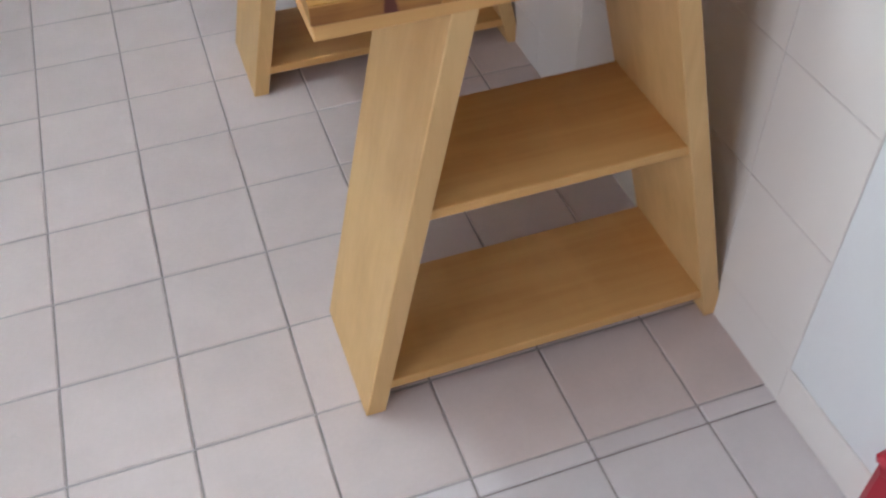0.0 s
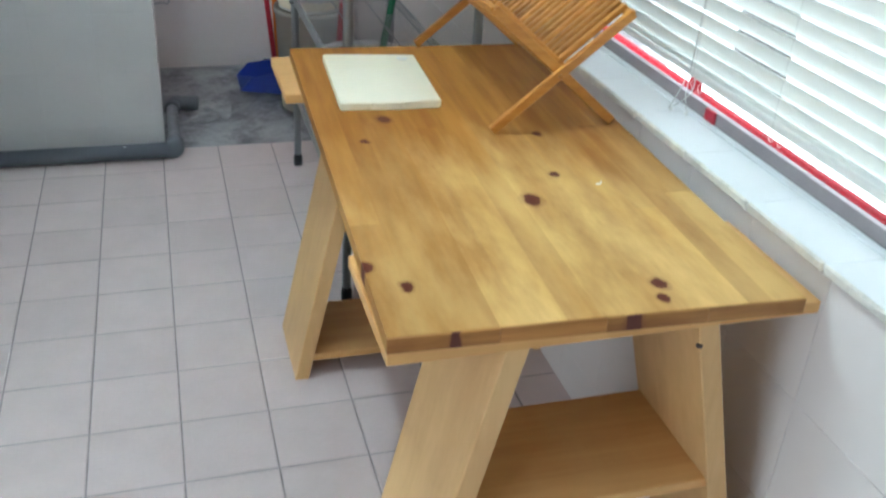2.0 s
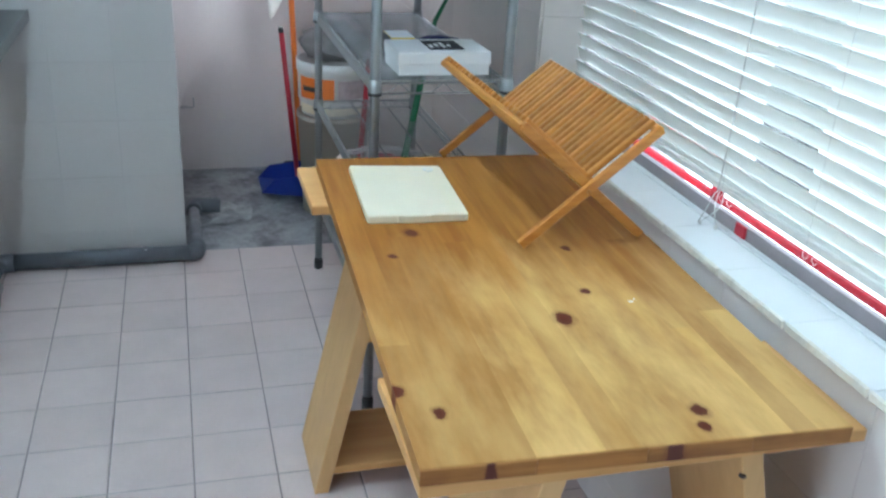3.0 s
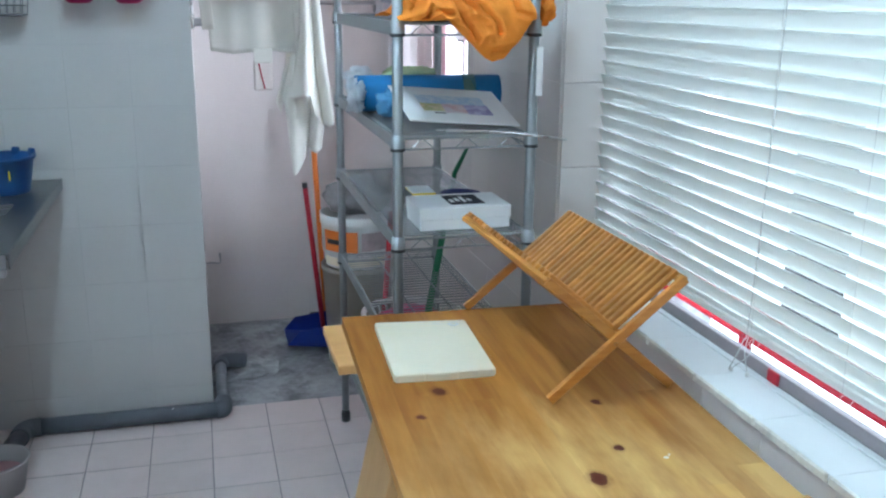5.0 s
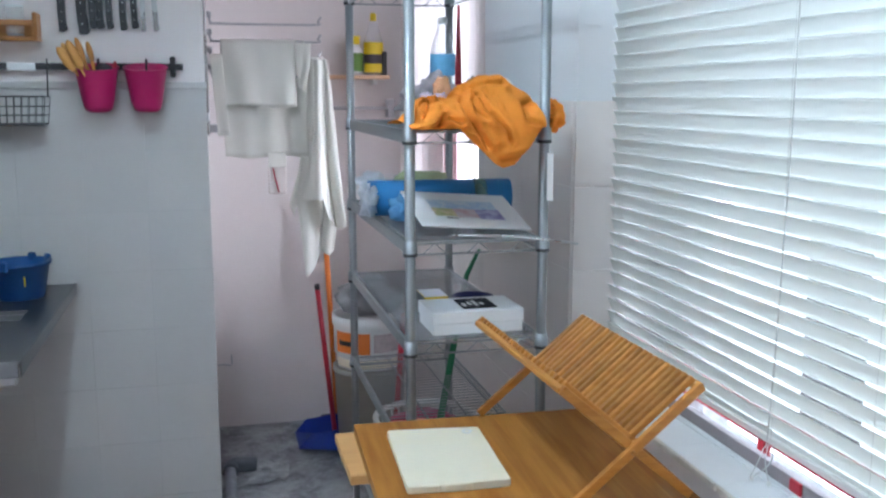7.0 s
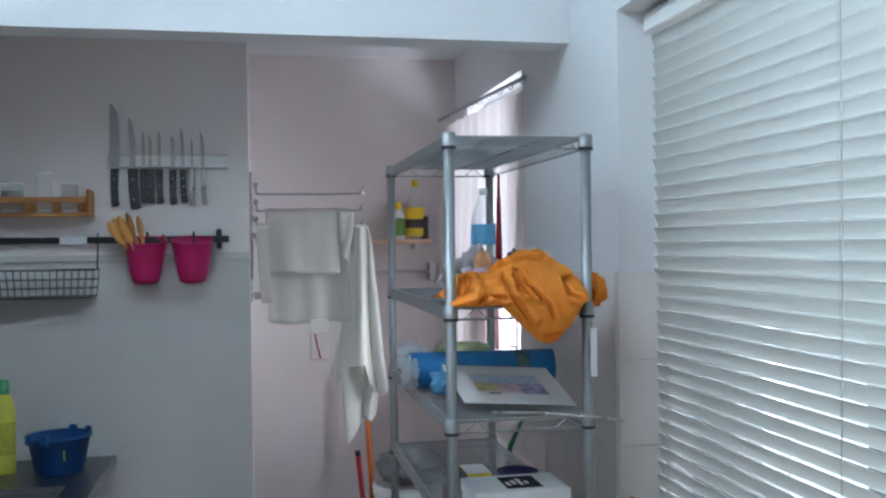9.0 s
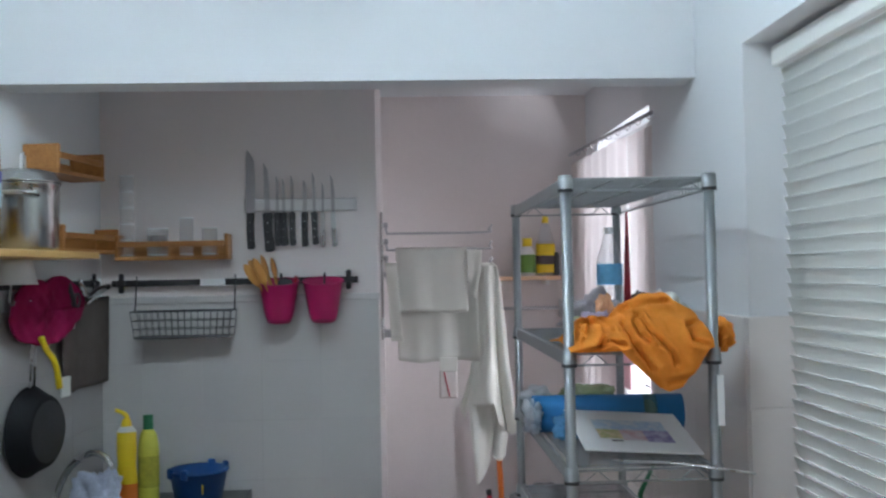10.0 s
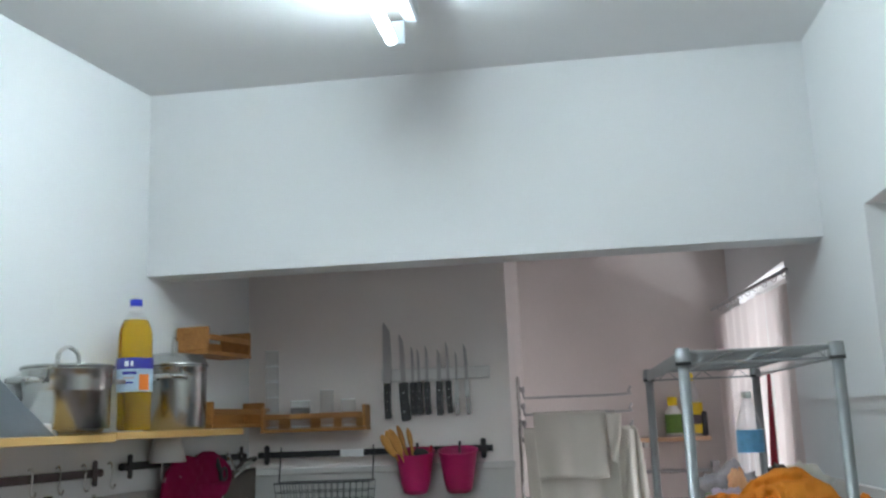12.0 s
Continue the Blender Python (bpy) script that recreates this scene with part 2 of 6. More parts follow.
BAMBOO = wood("bamboo", (0.35, 0.122, 0.016), (0.55, 0.245, 0.043), "x", 0.4, 0.22, 0.8)
BAMBOO_Y = wood("bamboo_bar", (0.38, 0.14, 0.018), (0.53, 0.235, 0.040), "y", 0.4, 0.12, 0.8)
SHELF_WOOD = wood("oiled_pine_shelf", (0.50, 0.29, 0.085), (0.66, 0.43, 0.16), "y", 0.4, 0.08, 1.0)
CRATE_WOOD = wood("orange_pine", (0.30, 0.118, 0.027), (0.45, 0.205, 0.053), "x", 0.5, 0.1, 1.3)
SPOON_WOOD = wood("spoon_beech", (0.38, 0.15, 0.028), (0.55, 0.27, 0.062), "z", 0.55, 0.15, 1.5)
BACK_SHELF = wood("peach_wood", (0.58, 0.36, 0.22), (0.68, 0.46, 0.30), "x", 0.5, 0.05, 1.0)
CHROME = surface("grey_chrome", (0.33, 0.345, 0.35), 0.47, 0.8, 0.12, 12, 160, 0.05, dirt=(0.3, 0.29, 0.27), dirt_at=0.68)
STEEL = surface("brushed_steel", (0.58, 0.58, 0.57), 0.27, 1.0, 0.08, 10, 300, 0.04)
BLADE = surface("dull_blade_steel", (0.36, 0.335, 0.335), 0.45, 0.7, 0.1, 10, 300, 0.04)
POT_STEEL = surface("polished_pot_steel", (0.45, 0.45, 0.44), 0.25, 1.0, 0.1, 6, 300, 0.03)
STEEL_SINK = surface("sink_steel", (0.25, 0.255, 0.26), 0.34, 1.0, 0.15, 14, 240, 0.1, dirt=(0.22, 0.215, 0.21), dirt_at=0.64)
BLACK = surface("black_plastic", (0.018, 0.018, 0.02), 0.4, 0, 0.2, 20, 120, 0.05)
IRON = surface("black_iron", (0.022, 0.02, 0.022), 0.5, 0.3, 0.25, 25, 200, 0.15)
WIRE = surface("grey_coated_wire", (0.10, 0.10, 0.105), 0.5, 0.3, 0.2, 25, 200, 0.1)
STRIP = surface("pale_magnet_strip", (0.60, 0.58, 0.57), 0.5, 0.3, 0.08, 10, 200, 0.05)
BRONZE = surface("dark_bronze_rail", (0.09, 0.07, 0.07), 0.45, 0.5, 0.25, 25, 200, 0.1)
BLIND = cloth("white_blind_slat", (0.83, 0.845, 0.815), 0.21, 0.02, 3.0, 0.5)
BLIND_RAIL = surface("cream_blind_rail", (0.80, 0.80, 0.76), 0.5, 0, 0.03, 6, 120, 0.03)
CORD = surface("blind_cord", (0.60, 0.60, 0.58), 0.9, 0, 0.1, 20, 300, 0.1)
PVC = surface("grey_pvc", (0.115, 0.125, 0.145), 0.45, 0, 0.15, 6, 90, 0.08, dirt=(0.3, 0.3, 0.29), dirt_at=0.68)
PVC_DUSTY = surface("dusty_pvc", (0.25, 0.26, 0.275), 0.7, 0, 0.3, 20, 90, 0.15)
FADED_LABEL = surface("faded_label", (0.50, 0.42, 0.42), 0.6, 0, 0.25, 40, 120, 0.0)
CREAM_PLASTIC = surface("cream_plastic", (0.83, 0.75, 0.57), 0.45, 0, 0.05, 8, 140, 0.1, dirt=(0.66, 0.61, 0.47), dirt_at=0.66)
ORANGE_CLOTH = cloth("orange_cloth", (0.89, 0.325, 0.043), 0.28, 0.14, 12)
WHITE_CLOTH = cloth("white_towel", (0.80, 0.775, 0.71), 0.25, 0.06, 10)
PEACH_PALE = cloth("pale_pouch_cloth", (0.78, 0.70, 0.66), 0.1, 0.06, 10)
GREY_CLOTH = cloth("grey_cloth", (0.40, 0.36, 0.38), 0.15, 0.25, 14)
LILAC_CLOTH = cloth("lilac_cloth", (0.55, 0.45, 0.56), 0.2, 0.2, 14)
PEACH_CLOTH = cloth("peach_cloth", (0.75, 0.40, 0.22), 0.2, 0.2, 14)
BROWN_CLOTH = cloth("brown_mesh_cloth", (0.145, 0.12, 0.105), 0.15, 0.2, 20)
CURTAIN = cloth("sheer_curtain", (0.76, 0.69, 0.67), 0.42, 0.05, 5)
PINK = surface("magenta_plastic", (0.38, 0.006, 0.09), 0.38, 0, 0.08, 8, 90, 0.04)
CRIMSON_CLOTH = cloth("crimson_cloth", (0.27, 0.009, 0.065), 0.1, 0.15, 14)
BLUE = surface("blue_plastic", (0.008, 0.058, 0.20), 0.4, 0, 0.15, 10, 100, 0.05)
NAVY = surface("navy_plastic", (0.010, 0.016, 0.11), 0.6, 0, 0.2, 10, 100, 0.05, spec=0.25)
BLUE_MAT = surface("blue_foam_mat", (0.02, 0.17, 0.42), 0.6, 0, 0.15, 14, 160, 0.3)
SKY_BLUE = glass("sky_blue_bag", (0.22, 0.52, 0.84), 0.2, 0.3)
CLEAR_BAG = film_bag("clear_bag", (0.93, 0.94, 0.96))
GREEN_BAG = glass("pale_green_bag", (0.74, 0.82, 0.52), 0.25, 0.3)
OIL, oil_nt, oil_b = nodes_of("cooking_oil")
oil_b.inputs["Base Color"].default_value = (0.88, 0.54, 0.012, 1)
oil_b.inputs["Transmission Weight"].default_value = 0.92
oil_b.inputs["Roughness"].default_value = 0.06
oil_b.inputs["IOR"].default_value = 1.22
THIN_PET = glass("thin_bottle_plastic", (1.0, 1.0, 1.0), 0.05, 0.96)
PANE = pane_glass("window_glass", 0.02, (0.97, 0.985, 0.98))
PET = pane_glass("clear_bottle_plastic", 0.14, (0.95, 0.97, 0.985))
# white mixed into clear glass imitates its brightness against the wall
JAR_GLASS = glass("pale_drinking_glass", (1.0, 1.0, 1.0), 0.08, 0.74)
# opaque pale colour stands in for light caught by the glass edges
GLASS_EDGE_GLINT = surface("glass_edge_glint", (0.72, 0.74, 0.74), 0.12, 0, 0.2, 60, 200, 0.0)
MILKY = glass("milky_white_plastic", (0.88, 0.86, 0.85), 0.4, 0.35)
CEMENT = surface("pale_cement", (0.40, 0.40, 0.405), 0.85, 0, 0.55, 16, 120, 0.4)
FROSTED = glass("milky_plastic", (0.86, 0.80, 0.70), 0.4, 0.5)
WHITE_CARD = surface("white_card", (0.85, 0.85, 0.85), 0.55, 0, 0.04, 6, 120, 0.05)
YELLOW = surface("yellow_plastic", (0.80, 0.58, 0.015), 0.38, 0, 0.08, 8, 90, 0.04)
LIME = surface("lime_plastic", (0.62, 0.60, 0.08), 0.35, 0, 0.1, 8, 90, 0.04)
GREEN = surface("green_plastic", (0.015, 0.17, 0.065), 0.4, 0, 0.15, 8, 90, 0.05)
LABEL_GREEN = surface("green_label", (0.13, 0.26, 0.04), 0.5, 0, 0.2, 40, 160, 0.0)
ORANGE = surface("orange_plastic", (0.75, 0.19, 0.02), 0.45, 0, 0.1, 8, 90, 0.05)
RED = surface("red_plastic", (0.40, 0.008, 0.025), 0.42, 0, 0.1, 8, 90, 0.05)
RED_PAINT = surface("red_gloss_paint", (0.24, 0.003, 0.010), 0.6, 0, 0.15, 8, 90, 0.05, spec=0.08)
WHITE_PLASTIC = surface("white_plastic", (0.76, 0.76, 0.74), 0.42, 0, 0.05, 8, 100, 0.05)
BLUE_PRINT = surface("blue_print", (0.03, 0.03, 0.30), 0.4, 0, 0.1, 20, 100, 0.0)
PALE_PRINT = surface("pale_blue_print", (0.45, 0.60, 0.72), 0.4, 0, 0.2, 40, 100, 0.0)
BEIGE_TILE = surface("brown_beige_tile", (0.34, 0.28, 0.24), 0.35, 0, 0.12, 5, 80, 0.05, tint=0.05)
PAN = surface("nonstick_pan", (0.012, 0.012, 0.014), 0.5, 0.0, 0.3, 16, 140, 0.1, spec=0.15)
PAN_BASE = surface("worn_pan_base", (0.035, 0.035, 0.038), 0.45, 0.3, 0.4, 14, 120, 0.1)
GREY_PANEL = surface("grey_painted_steel", (0.30, 0.33, 0.36), 0.4, 0.2, 0.1, 8, 120, 0.05)
FRAME = surface("mauve_brown_frame", (0.30, 0.26, 0.27), 0.7, 0, 0.15, 10, 140, 0.05)
LINER = glass("grey_shelf_liner", (0.85, 0.86, 0.87), 0.3, 0.84)
ALU = surface("grey_aluminium", (0.45, 0.44, 0.45), 0.45, 0.6, 0.1, 10, 140, 0.05)
PINKISH = surface("pink_board", (0.68, 0.40, 0.42), 0.6, 0, 0.1, 8, 90, 0.05)
ASH = surface("ash_bag", (0.20, 0.19, 0.19), 0.6, 0, 0.3, 12, 80, 0.3)
ENAMEL = surface("white_enamel", (0.62, 0.66, 0.72), 0.3, 0, 0.04, 8, 120, 0.02)
TUBE_END = glow("fluorescent_tube_end", (0.80, 0.955, 1.0), 12.0)
TUBE_GLOW = glow("fluorescent_glow", (0.80, 0.955, 1.0), TUBE_LIGHT)
SKY_GLOW_MAT = glow("overcast_sky", (0.92, 0.96, 1.0), SKY_GLOW)
SPACKLE = surface("dark_outside", (0.05, 0.045, 0.045), 0.8, 0, 0.3, 6, 90, 0.2)


# ---- builders ----
def thing(name, label, category, group="", m=None, kind=""):
    ob = new(name)
    ob.empty_display_size = 0.05
    ob.matrix_basis = m or Matrix()
    return tagged(ob, label, category, group, kind)


def mesh_of(name, bm, mat, smooth=False):
    me = bpy.data.meshes.new(name)
    bmesh.ops.recalc_face_normals(bm, faces=bm.faces)
    bm.to_mesh(me)
    bm.free()
    me.materials.append(mat)
    if smooth:
        me.polygons.foreach_set("use_smooth", [True] * len(me.polygons))
    return me


def part(name, bm, mat, parent=None, label="", smooth=False):
    ob = new(name, mesh_of(name, bm, mat, smooth))
    if parent:
        ob.parent = parent
    return tagged(ob, label)


def whole(name, bm, mat, label, category, group="", m=None, kind="", smooth=False):
    ob = new(name, mesh_of(name, bm, mat, smooth))
    ob.matrix_basis = m or Matrix()
    return tagged(ob, label, category, group, kind)


def box(x0, x1, y0, y1, z0, z1, bevel=0.0, bm=None, m=None):
    own = bmesh.new()
    bmesh.ops.create_cube(own, size=1)
    for v in own.verts:
        v.co = Vector((x0 + (v.co.x + 0.5) * (x1 - x0), y0 + (v.co.y + 0.5) * (y1 - y0), z0 + (v.co.z + 0.5) * (z1 - z0)))
    if bevel:
        bmesh.ops.bevel(own, geom=own.edges[:], offset=bevel, segments=1, affect="EDGES")
    return merged(own, bm, m)


def merged(own, bm, m=None):
    if m is not None:
        bmesh.ops.transform(own, matrix=m, verts=own.verts)
    if bm is None:
        return own
    me = bpy.data.meshes.new("tmp")
    own.to_mesh(me)
    own.free()
    bm.from_mesh(me)
    bpy.data.meshes.remove(me)
    return bm


def tube(pts, r, seg=8, bm=None, closed=False, r_end=None):
    """A round bar swept along points."""
    own = bm if bm is not None else bmesh.new()
    pts = [Vector(p) for p in pts]
    n = len(pts)
    rings = []
    up = None
    for i, p in enumerate(pts):
        a, b = pts[(i - 1) % n] if (closed or i) else p, pts[(i + 1) % n] if (closed or i < n - 1) else p
        d = (b - a).normalized()
        if up is None:
            up = Vector((0, 0, 1)) if abs(d.z) < 0.9 else Vector((1, 0, 0))
        side = d.cross(up).normalized()
        up = side.cross(d).normalized()
        rr = r if r_end is None else r + (r_end - r) * i / max(1, n - 1)
        rings.append([own.verts.new(p + rr * (math.cos(2 * math.pi * k / seg) * side + math.sin(2 * math.pi * k / seg) * up)) for k in range(seg)])
    pairs = list(zip(rings, rings[1:])) + ([(rings[-1], rings[0])] if closed else [])
    for ra, rb in pairs:
        for k in range(seg):
            own.faces.new((ra[k], ra[(k + 1) % seg], rb[(k + 1) % seg], rb[k]))
    if not closed:
        own.faces.new(rings[0][::-1])
        own.faces.new(rings[-1])
    return own


def lathe(profile, seg=28, centre=(0, 0, 0), bm=None, squash=1.0):
    """A turned shape from (radius, height) points."""
    own = bm if bm is not None else bmesh.new()
    c = Vector(centre)
    rings = []
    for r, z in profile:
        if r < 1e-5:
            rings.append([own.verts.new(c + Vector((0, 0, z)))])
        else:
            rings.append([own.verts.new(c + Vector((r * math.cos(2 * math.pi * k / seg), squash * r * math.sin(2 * math.pi * k / seg), z))) for k in range(seg)])
    for ra, rb in zip(rings, rings[1:]):
        for k in range(seg):
            a, b = ra[k % len(ra)], ra[(k + 1) % len(ra)]
            d, e = rb[k % len(rb)], rb[(k + 1) % len(rb)]
            vs = [a, b, e, d]
            vs = [v for i, v in enumerate(vs) if v not in vs[:i]]
            if len(vs) > 2:
                own.faces.new(vs)
    return own


def sheet(fn, nu, nv, thick=0.0, bm=None):
    """A surface fn(u, v) with an optional thickness along its normals."""
    own = bm if bm is not None else bmesh.new()
    g = [[own.verts.new(fn(i / nu, j / nv)) for j in range(nv + 1)] for i in range(nu + 1)]
    for i in range(nu):
        for j in range(nv):
            own.faces.new((g[i][j], g[i + 1][j], g[i + 1][j + 1], g[i][j + 1]))
    if thick:
        own.normal_update()
        bmesh.ops.solidify(own, geom=own.faces[:], thickness=thick)
    return own


def blob(centre, size, seed=0.0, rough=0.25, freq=9.0, flat=0.0, bm=None):
    """A crumpled lump."""
    own = bmesh.new()
    bmesh.ops.create_icosphere(own, subdivisions=4, radius=1)
    for v in own.verts:
        d = v.co.normalized()
        k = 1 + rough * noise.noise(d * 1.7 + Vector((seed, seed, 0))) + rough * 0.5 * noise.turbulence(d * freq * 0.4 + Vector((seed, 0, seed)), 3, False)
        p = Vector((d.x * size[0], d.y * size[1], d.z * size[2])) * k
        p.z = max(p.z, -size[2] * (1 - flat))
        v.co = p + Vector(centre)
    return merged(own, bm)


def curve_pts(pts, n=6):
    """A smooth line through points."""
    pts = [Vector(p) for p in pts]
    out = []
    for i in range(len(pts) - 1):
        p0, p1, p2, p3 = pts[max(i - 1, 0)], pts[i], pts[i + 1], pts[min(i + 2, len(pts) - 1)]
        for k in range(n):
            t = k / n
            out.append(0.5 * ((2 * p1) + (p2 - p0) * t + (2 * p0 - 5 * p1 + 4 * p2 - p3) * t * t + (3 * p1 - p0 - 3 * p2 + p3) * t ** 3))
    return out + [pts[-1]]


def interp(x, table):
    """Linear value from a short table of (x, value)."""
    for (a, va), (b, vb) in zip(table, table[1:]):
        if x <= b:
            return va + (vb - va) * max(0.0, (x - a) / (b - a))
    return table[-1][1]

# ---- the room ----
def structure(name, bm, mat, label, category, smooth=False):
    return whole(name, bm, mat, label, category, kind="structure", smooth=smooth)


floor = structure("floor", box(-2.2, 0.99, -3.3, 1.80, -0.10, -0.003), GROUT, "pinkish beige square floor tiles with dark joints", "floor")
floor_recess = structure("floor_recess", sheet(lambda u, v: Vector((XC + u * (1.15 - XC), 1.80 + v * 0.96, -0.006 + 0.005 * noise.noise(Vector((u * 6, v * 6, 0)))
                                                             - 0.02 * math.exp(-((u - 0.2) ** 2 + (v - 0.45) ** 2) * 40))), 40, 40, 0.05), CONCRETE,
                         "bare stained grey concrete floor with a drain", "floor")
ceiling = structure("ceiling", box(-2.2, 1.2, -3.3, 1.3, ZC, ZC + 0.1), CEIL, "plain white painted ceiling", "ceiling")
ceiling_recess = structure("ceiling_recess", box(-1.3, 1.2, YB1, 2.9, 2.42, 2.52), CEIL, "low shaded ceiling behind the beam", "ceiling")
beam = structure("beam", box(left_x(YB0) - 0.12, XW + 0.05, YB0, YB1, ZB, ZC + 0.03), PAINT, "white painted downstand beam across the room", "beam")
# unseen wall behind the viewer, made dark to cut bounced light
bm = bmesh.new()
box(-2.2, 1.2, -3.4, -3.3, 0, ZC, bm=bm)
wall_south = structure("wall_south", bm, PAINT_ABSORB, "unseen dark beige wall that soaks up bounced light", "wall")

bm = bmesh.new()
# gap at y -2.4 to -1.1 added out of view for the fill lamp
for ya, yb, za, zb in ((-3.3, -2.4, 0, ZC), (-2.4, -1.1, 2.2, ZC), (-1.1, 1.95, 0, ZC)):
    pts = [(left_x(ya), ya), (left_x(yb), yb), (left_x(yb) - 0.15, yb), (left_x(ya) - 0.15, ya)]
    lo, hi = [bm.verts.new((x, y, za)) for x, y in pts], [bm.verts.new((x, y, zb)) for x, y in pts]
    bm.faces.new(lo), bm.faces.new(hi)
    for i in range(4):
        bm.faces.new((lo[i], lo[(i + 1) % 4], hi[(i + 1) % 4], hi[i]))
wall_left = structure("wall_left", bm, PAINT, "white painted wall with the sink side and an added unseen opening", "wall")

# block with the knife rail: core, tiled below, painted above
wall_north = structure("wall_north", box(-1.3, XC, YK, 2.75, 0, 2.42), PAINT_NORTH, "wall tiled white to chest height and painted above", "wall")
wall_back = structure("wall_back", box(-0.1, 1.2, 2.75, 2.9, -0.1, 2.45), PAINT_OLD, "pinkish white painted wall at the back of the recess", "wall")

# right wall with the two window openings
Y0, Y1 = -1.55, YR       # large window
AY0, AY1, AZ = 1.655, 2.50, 1.0    # recess window
ZS = 0.785
bm = bmesh.new()
for b in ((XW, 1.10, -0.836, 2.75, 0, ZS - 0.02), (0.931, 1.10, -3.3, -0.836, 0, ZS - 0.02), (XW, 1.15, -3.3, Y0, ZS - 0.02, ZC),
          (XW, 1.15, Y0, Y1, 2.171, ZC), (XW, 1.10, Y1, AY0, ZS - 0.02, ZC), (XW, 1.15, AY0, AY1, ZS - 0.02, AZ),
          (XW, 1.15, AY0, AY1, 2.178, ZC), (XW, 1.15, AY1, 2.75, ZS - 0.02, ZC)):
    box(*b, bm=bm)
wall_right = structure("wall_right", bm, PAINT, "white painted wall with a wide window", "wall")

bm = bmesh.new()
for b in ((XT + 0.0018, XW - 0.001, -0.8355, AY0, 0, ZS - 0.014), (XT + 0.0018, XW - 0.001, YR - 0.012, AY0 - 0.001, ZS - 0.012, 1.497), (XT + 0.0018, XW - 0.001, AY0 + 0.001, 2.748, 0, AZ), (XW + 0.001, 1.055, YR - 0.012, YR - 0.001, ZS, 1.497)):
    box(*b, bm=bm)
cladding = structure("tile_bedding", bm, GROUT_WARM, "pale grout behind the wall tiles", "wall")

# skirting where the tiles end
structure("baseboard", box(0.925, 0.9305, -3.2, -0.8362, 0.0, 0.088, 0.002), TILE_WARM, "cream tile skirting along the painted wall", "baseboard")
structure("trim", box(-0.95, XC + 0.006, YK - 0.016, YK + 0.0, 1.530, 1.555, 0.003), TILE_WALL, "thin white tile ledge on top of the wall tiles", "trim")

# window sill of white tiles
SILL = surface("white_sill_tile", (0.79, 0.80, 0.80), 0.42, 0, 0.04, 5, 60, 0.03, tint=0.02, dirt=(0.68, 0.67, 0.64), dirt_at=0.7)
sill = thing("window_sill", "white tiled window sill with a cream stained nosing", "window sill", kind="structure")
for i in range(12):
    a = Y1 - 0.004 - i * 0.2
    part("tile", box(XT - 0.004, 1.035, a - 0.1986, a, ZS - 0.006, ZS + 0.006, 0.001), SILL, sill)
NOSING = surface("cream_nosing", (0.78, 0.755, 0.68), 0.6, 0, 0.25, 14, 120, 0.2, dirt=(0.62, 0.54, 0.36), dirt_at=0.62)
for i in range(12):
    a = Y1 - 0.001 - i * 0.2
    part("nosing", box(XT - 0.011, XT - 0.0045, a - 0.1985 + random.uniform(0, 0.002), a, ZS - 0.009, ZS + 0.0078 + random.uniform(0, 0.0012), 0.003), NOSING, sill, "cream stained edge strip")
part("joint_bed", box(XT - 0.0035, 1.034, Y0 - 0.05, Y1 - 0.005, ZS - 0.0058, ZS + 0.0035), GROUT, sill, "grey joint filler")
part("back_lip", box(1.0185, 1.0345, Y0, Y1, ZS + 0.0065, ZS + 0.011, 0.0015), SILL, sill, "white mortar lip under the window")

# large window: frame, panes, outside
window_1 = thing("window_1", "wide aluminium window behind a white blind", "window", kind="structure")
bm = bmesh.new()
box(1.036, 1.042, Y0, Y1, ZS - 0.019, ZS + 0.035, 0.001, bm), box(1.0425, 1.098, Y0, Y1, ZS - 0.019, ZS + 0.004, bm=bm), box(1.070, 1.098, Y0, Y1, 2.12, 2.171, bm=bm)
for y, hw in ((Y0 + 0.009, 0.009), (Y1 - 0.009, 0.009)):
    box(1.070, 1.096, y - hw, y + hw, ZS + 0.0045, 2.12, bm=bm)
part("window_frame", bm, FRAME, window_1, "mauve brown aluminium frame")
part("latch", box(1.029, 1.0355, -0.112, -0.078, ZS + 0.0115, ZS + 0.036, 0.002), RED, window_1, "small red plastic latch")
for y0, y1 in ((Y0 + 0.019, -0.381), (-0.379, Y1 - 0.019)):
    pane = part("pane", box(1.081, 1.085, y0, y1, ZS + 0.005, 2.12), PANE, window_1)
    pane.visible_shadow = False

window_2 = thing("window_2", "small bright window in the recess with a grille", "window", kind="structure")
bm = bmesh.new()
box(1.04, 1.08, AY0, AY1, AZ, AZ + 0.035, bm=bm), box(1.04, 1.08, AY0, AY1, 2.148, 2.178, bm=bm)
for y in (AY0 + 0.018, (AY0 + AY1) / 2, AY1 - 0.018):
    box(1.042, 1.078, y - 0.018, y + 0.018, AZ + 0.035, 2.148, bm=bm)
part("window_frame", bm, WHITE_PLASTIC, window_2, "white window frame")
bm = bmesh.new()
for k in range(11):
    y = AY0 + 0.05 + k * 0.1
    tube([(1.13, y, AZ), (1.13, y, 2.178)], 0.006, 6, bm)
for k in range(6):
    tube([(1.13, AY0, 1.12 + k * 0.18), (1.13, AY1, 1.12 + k * 0.18)], 0.005, 6, bm)
part("grille", bm, BRONZE, window_2, "thin metal grille")

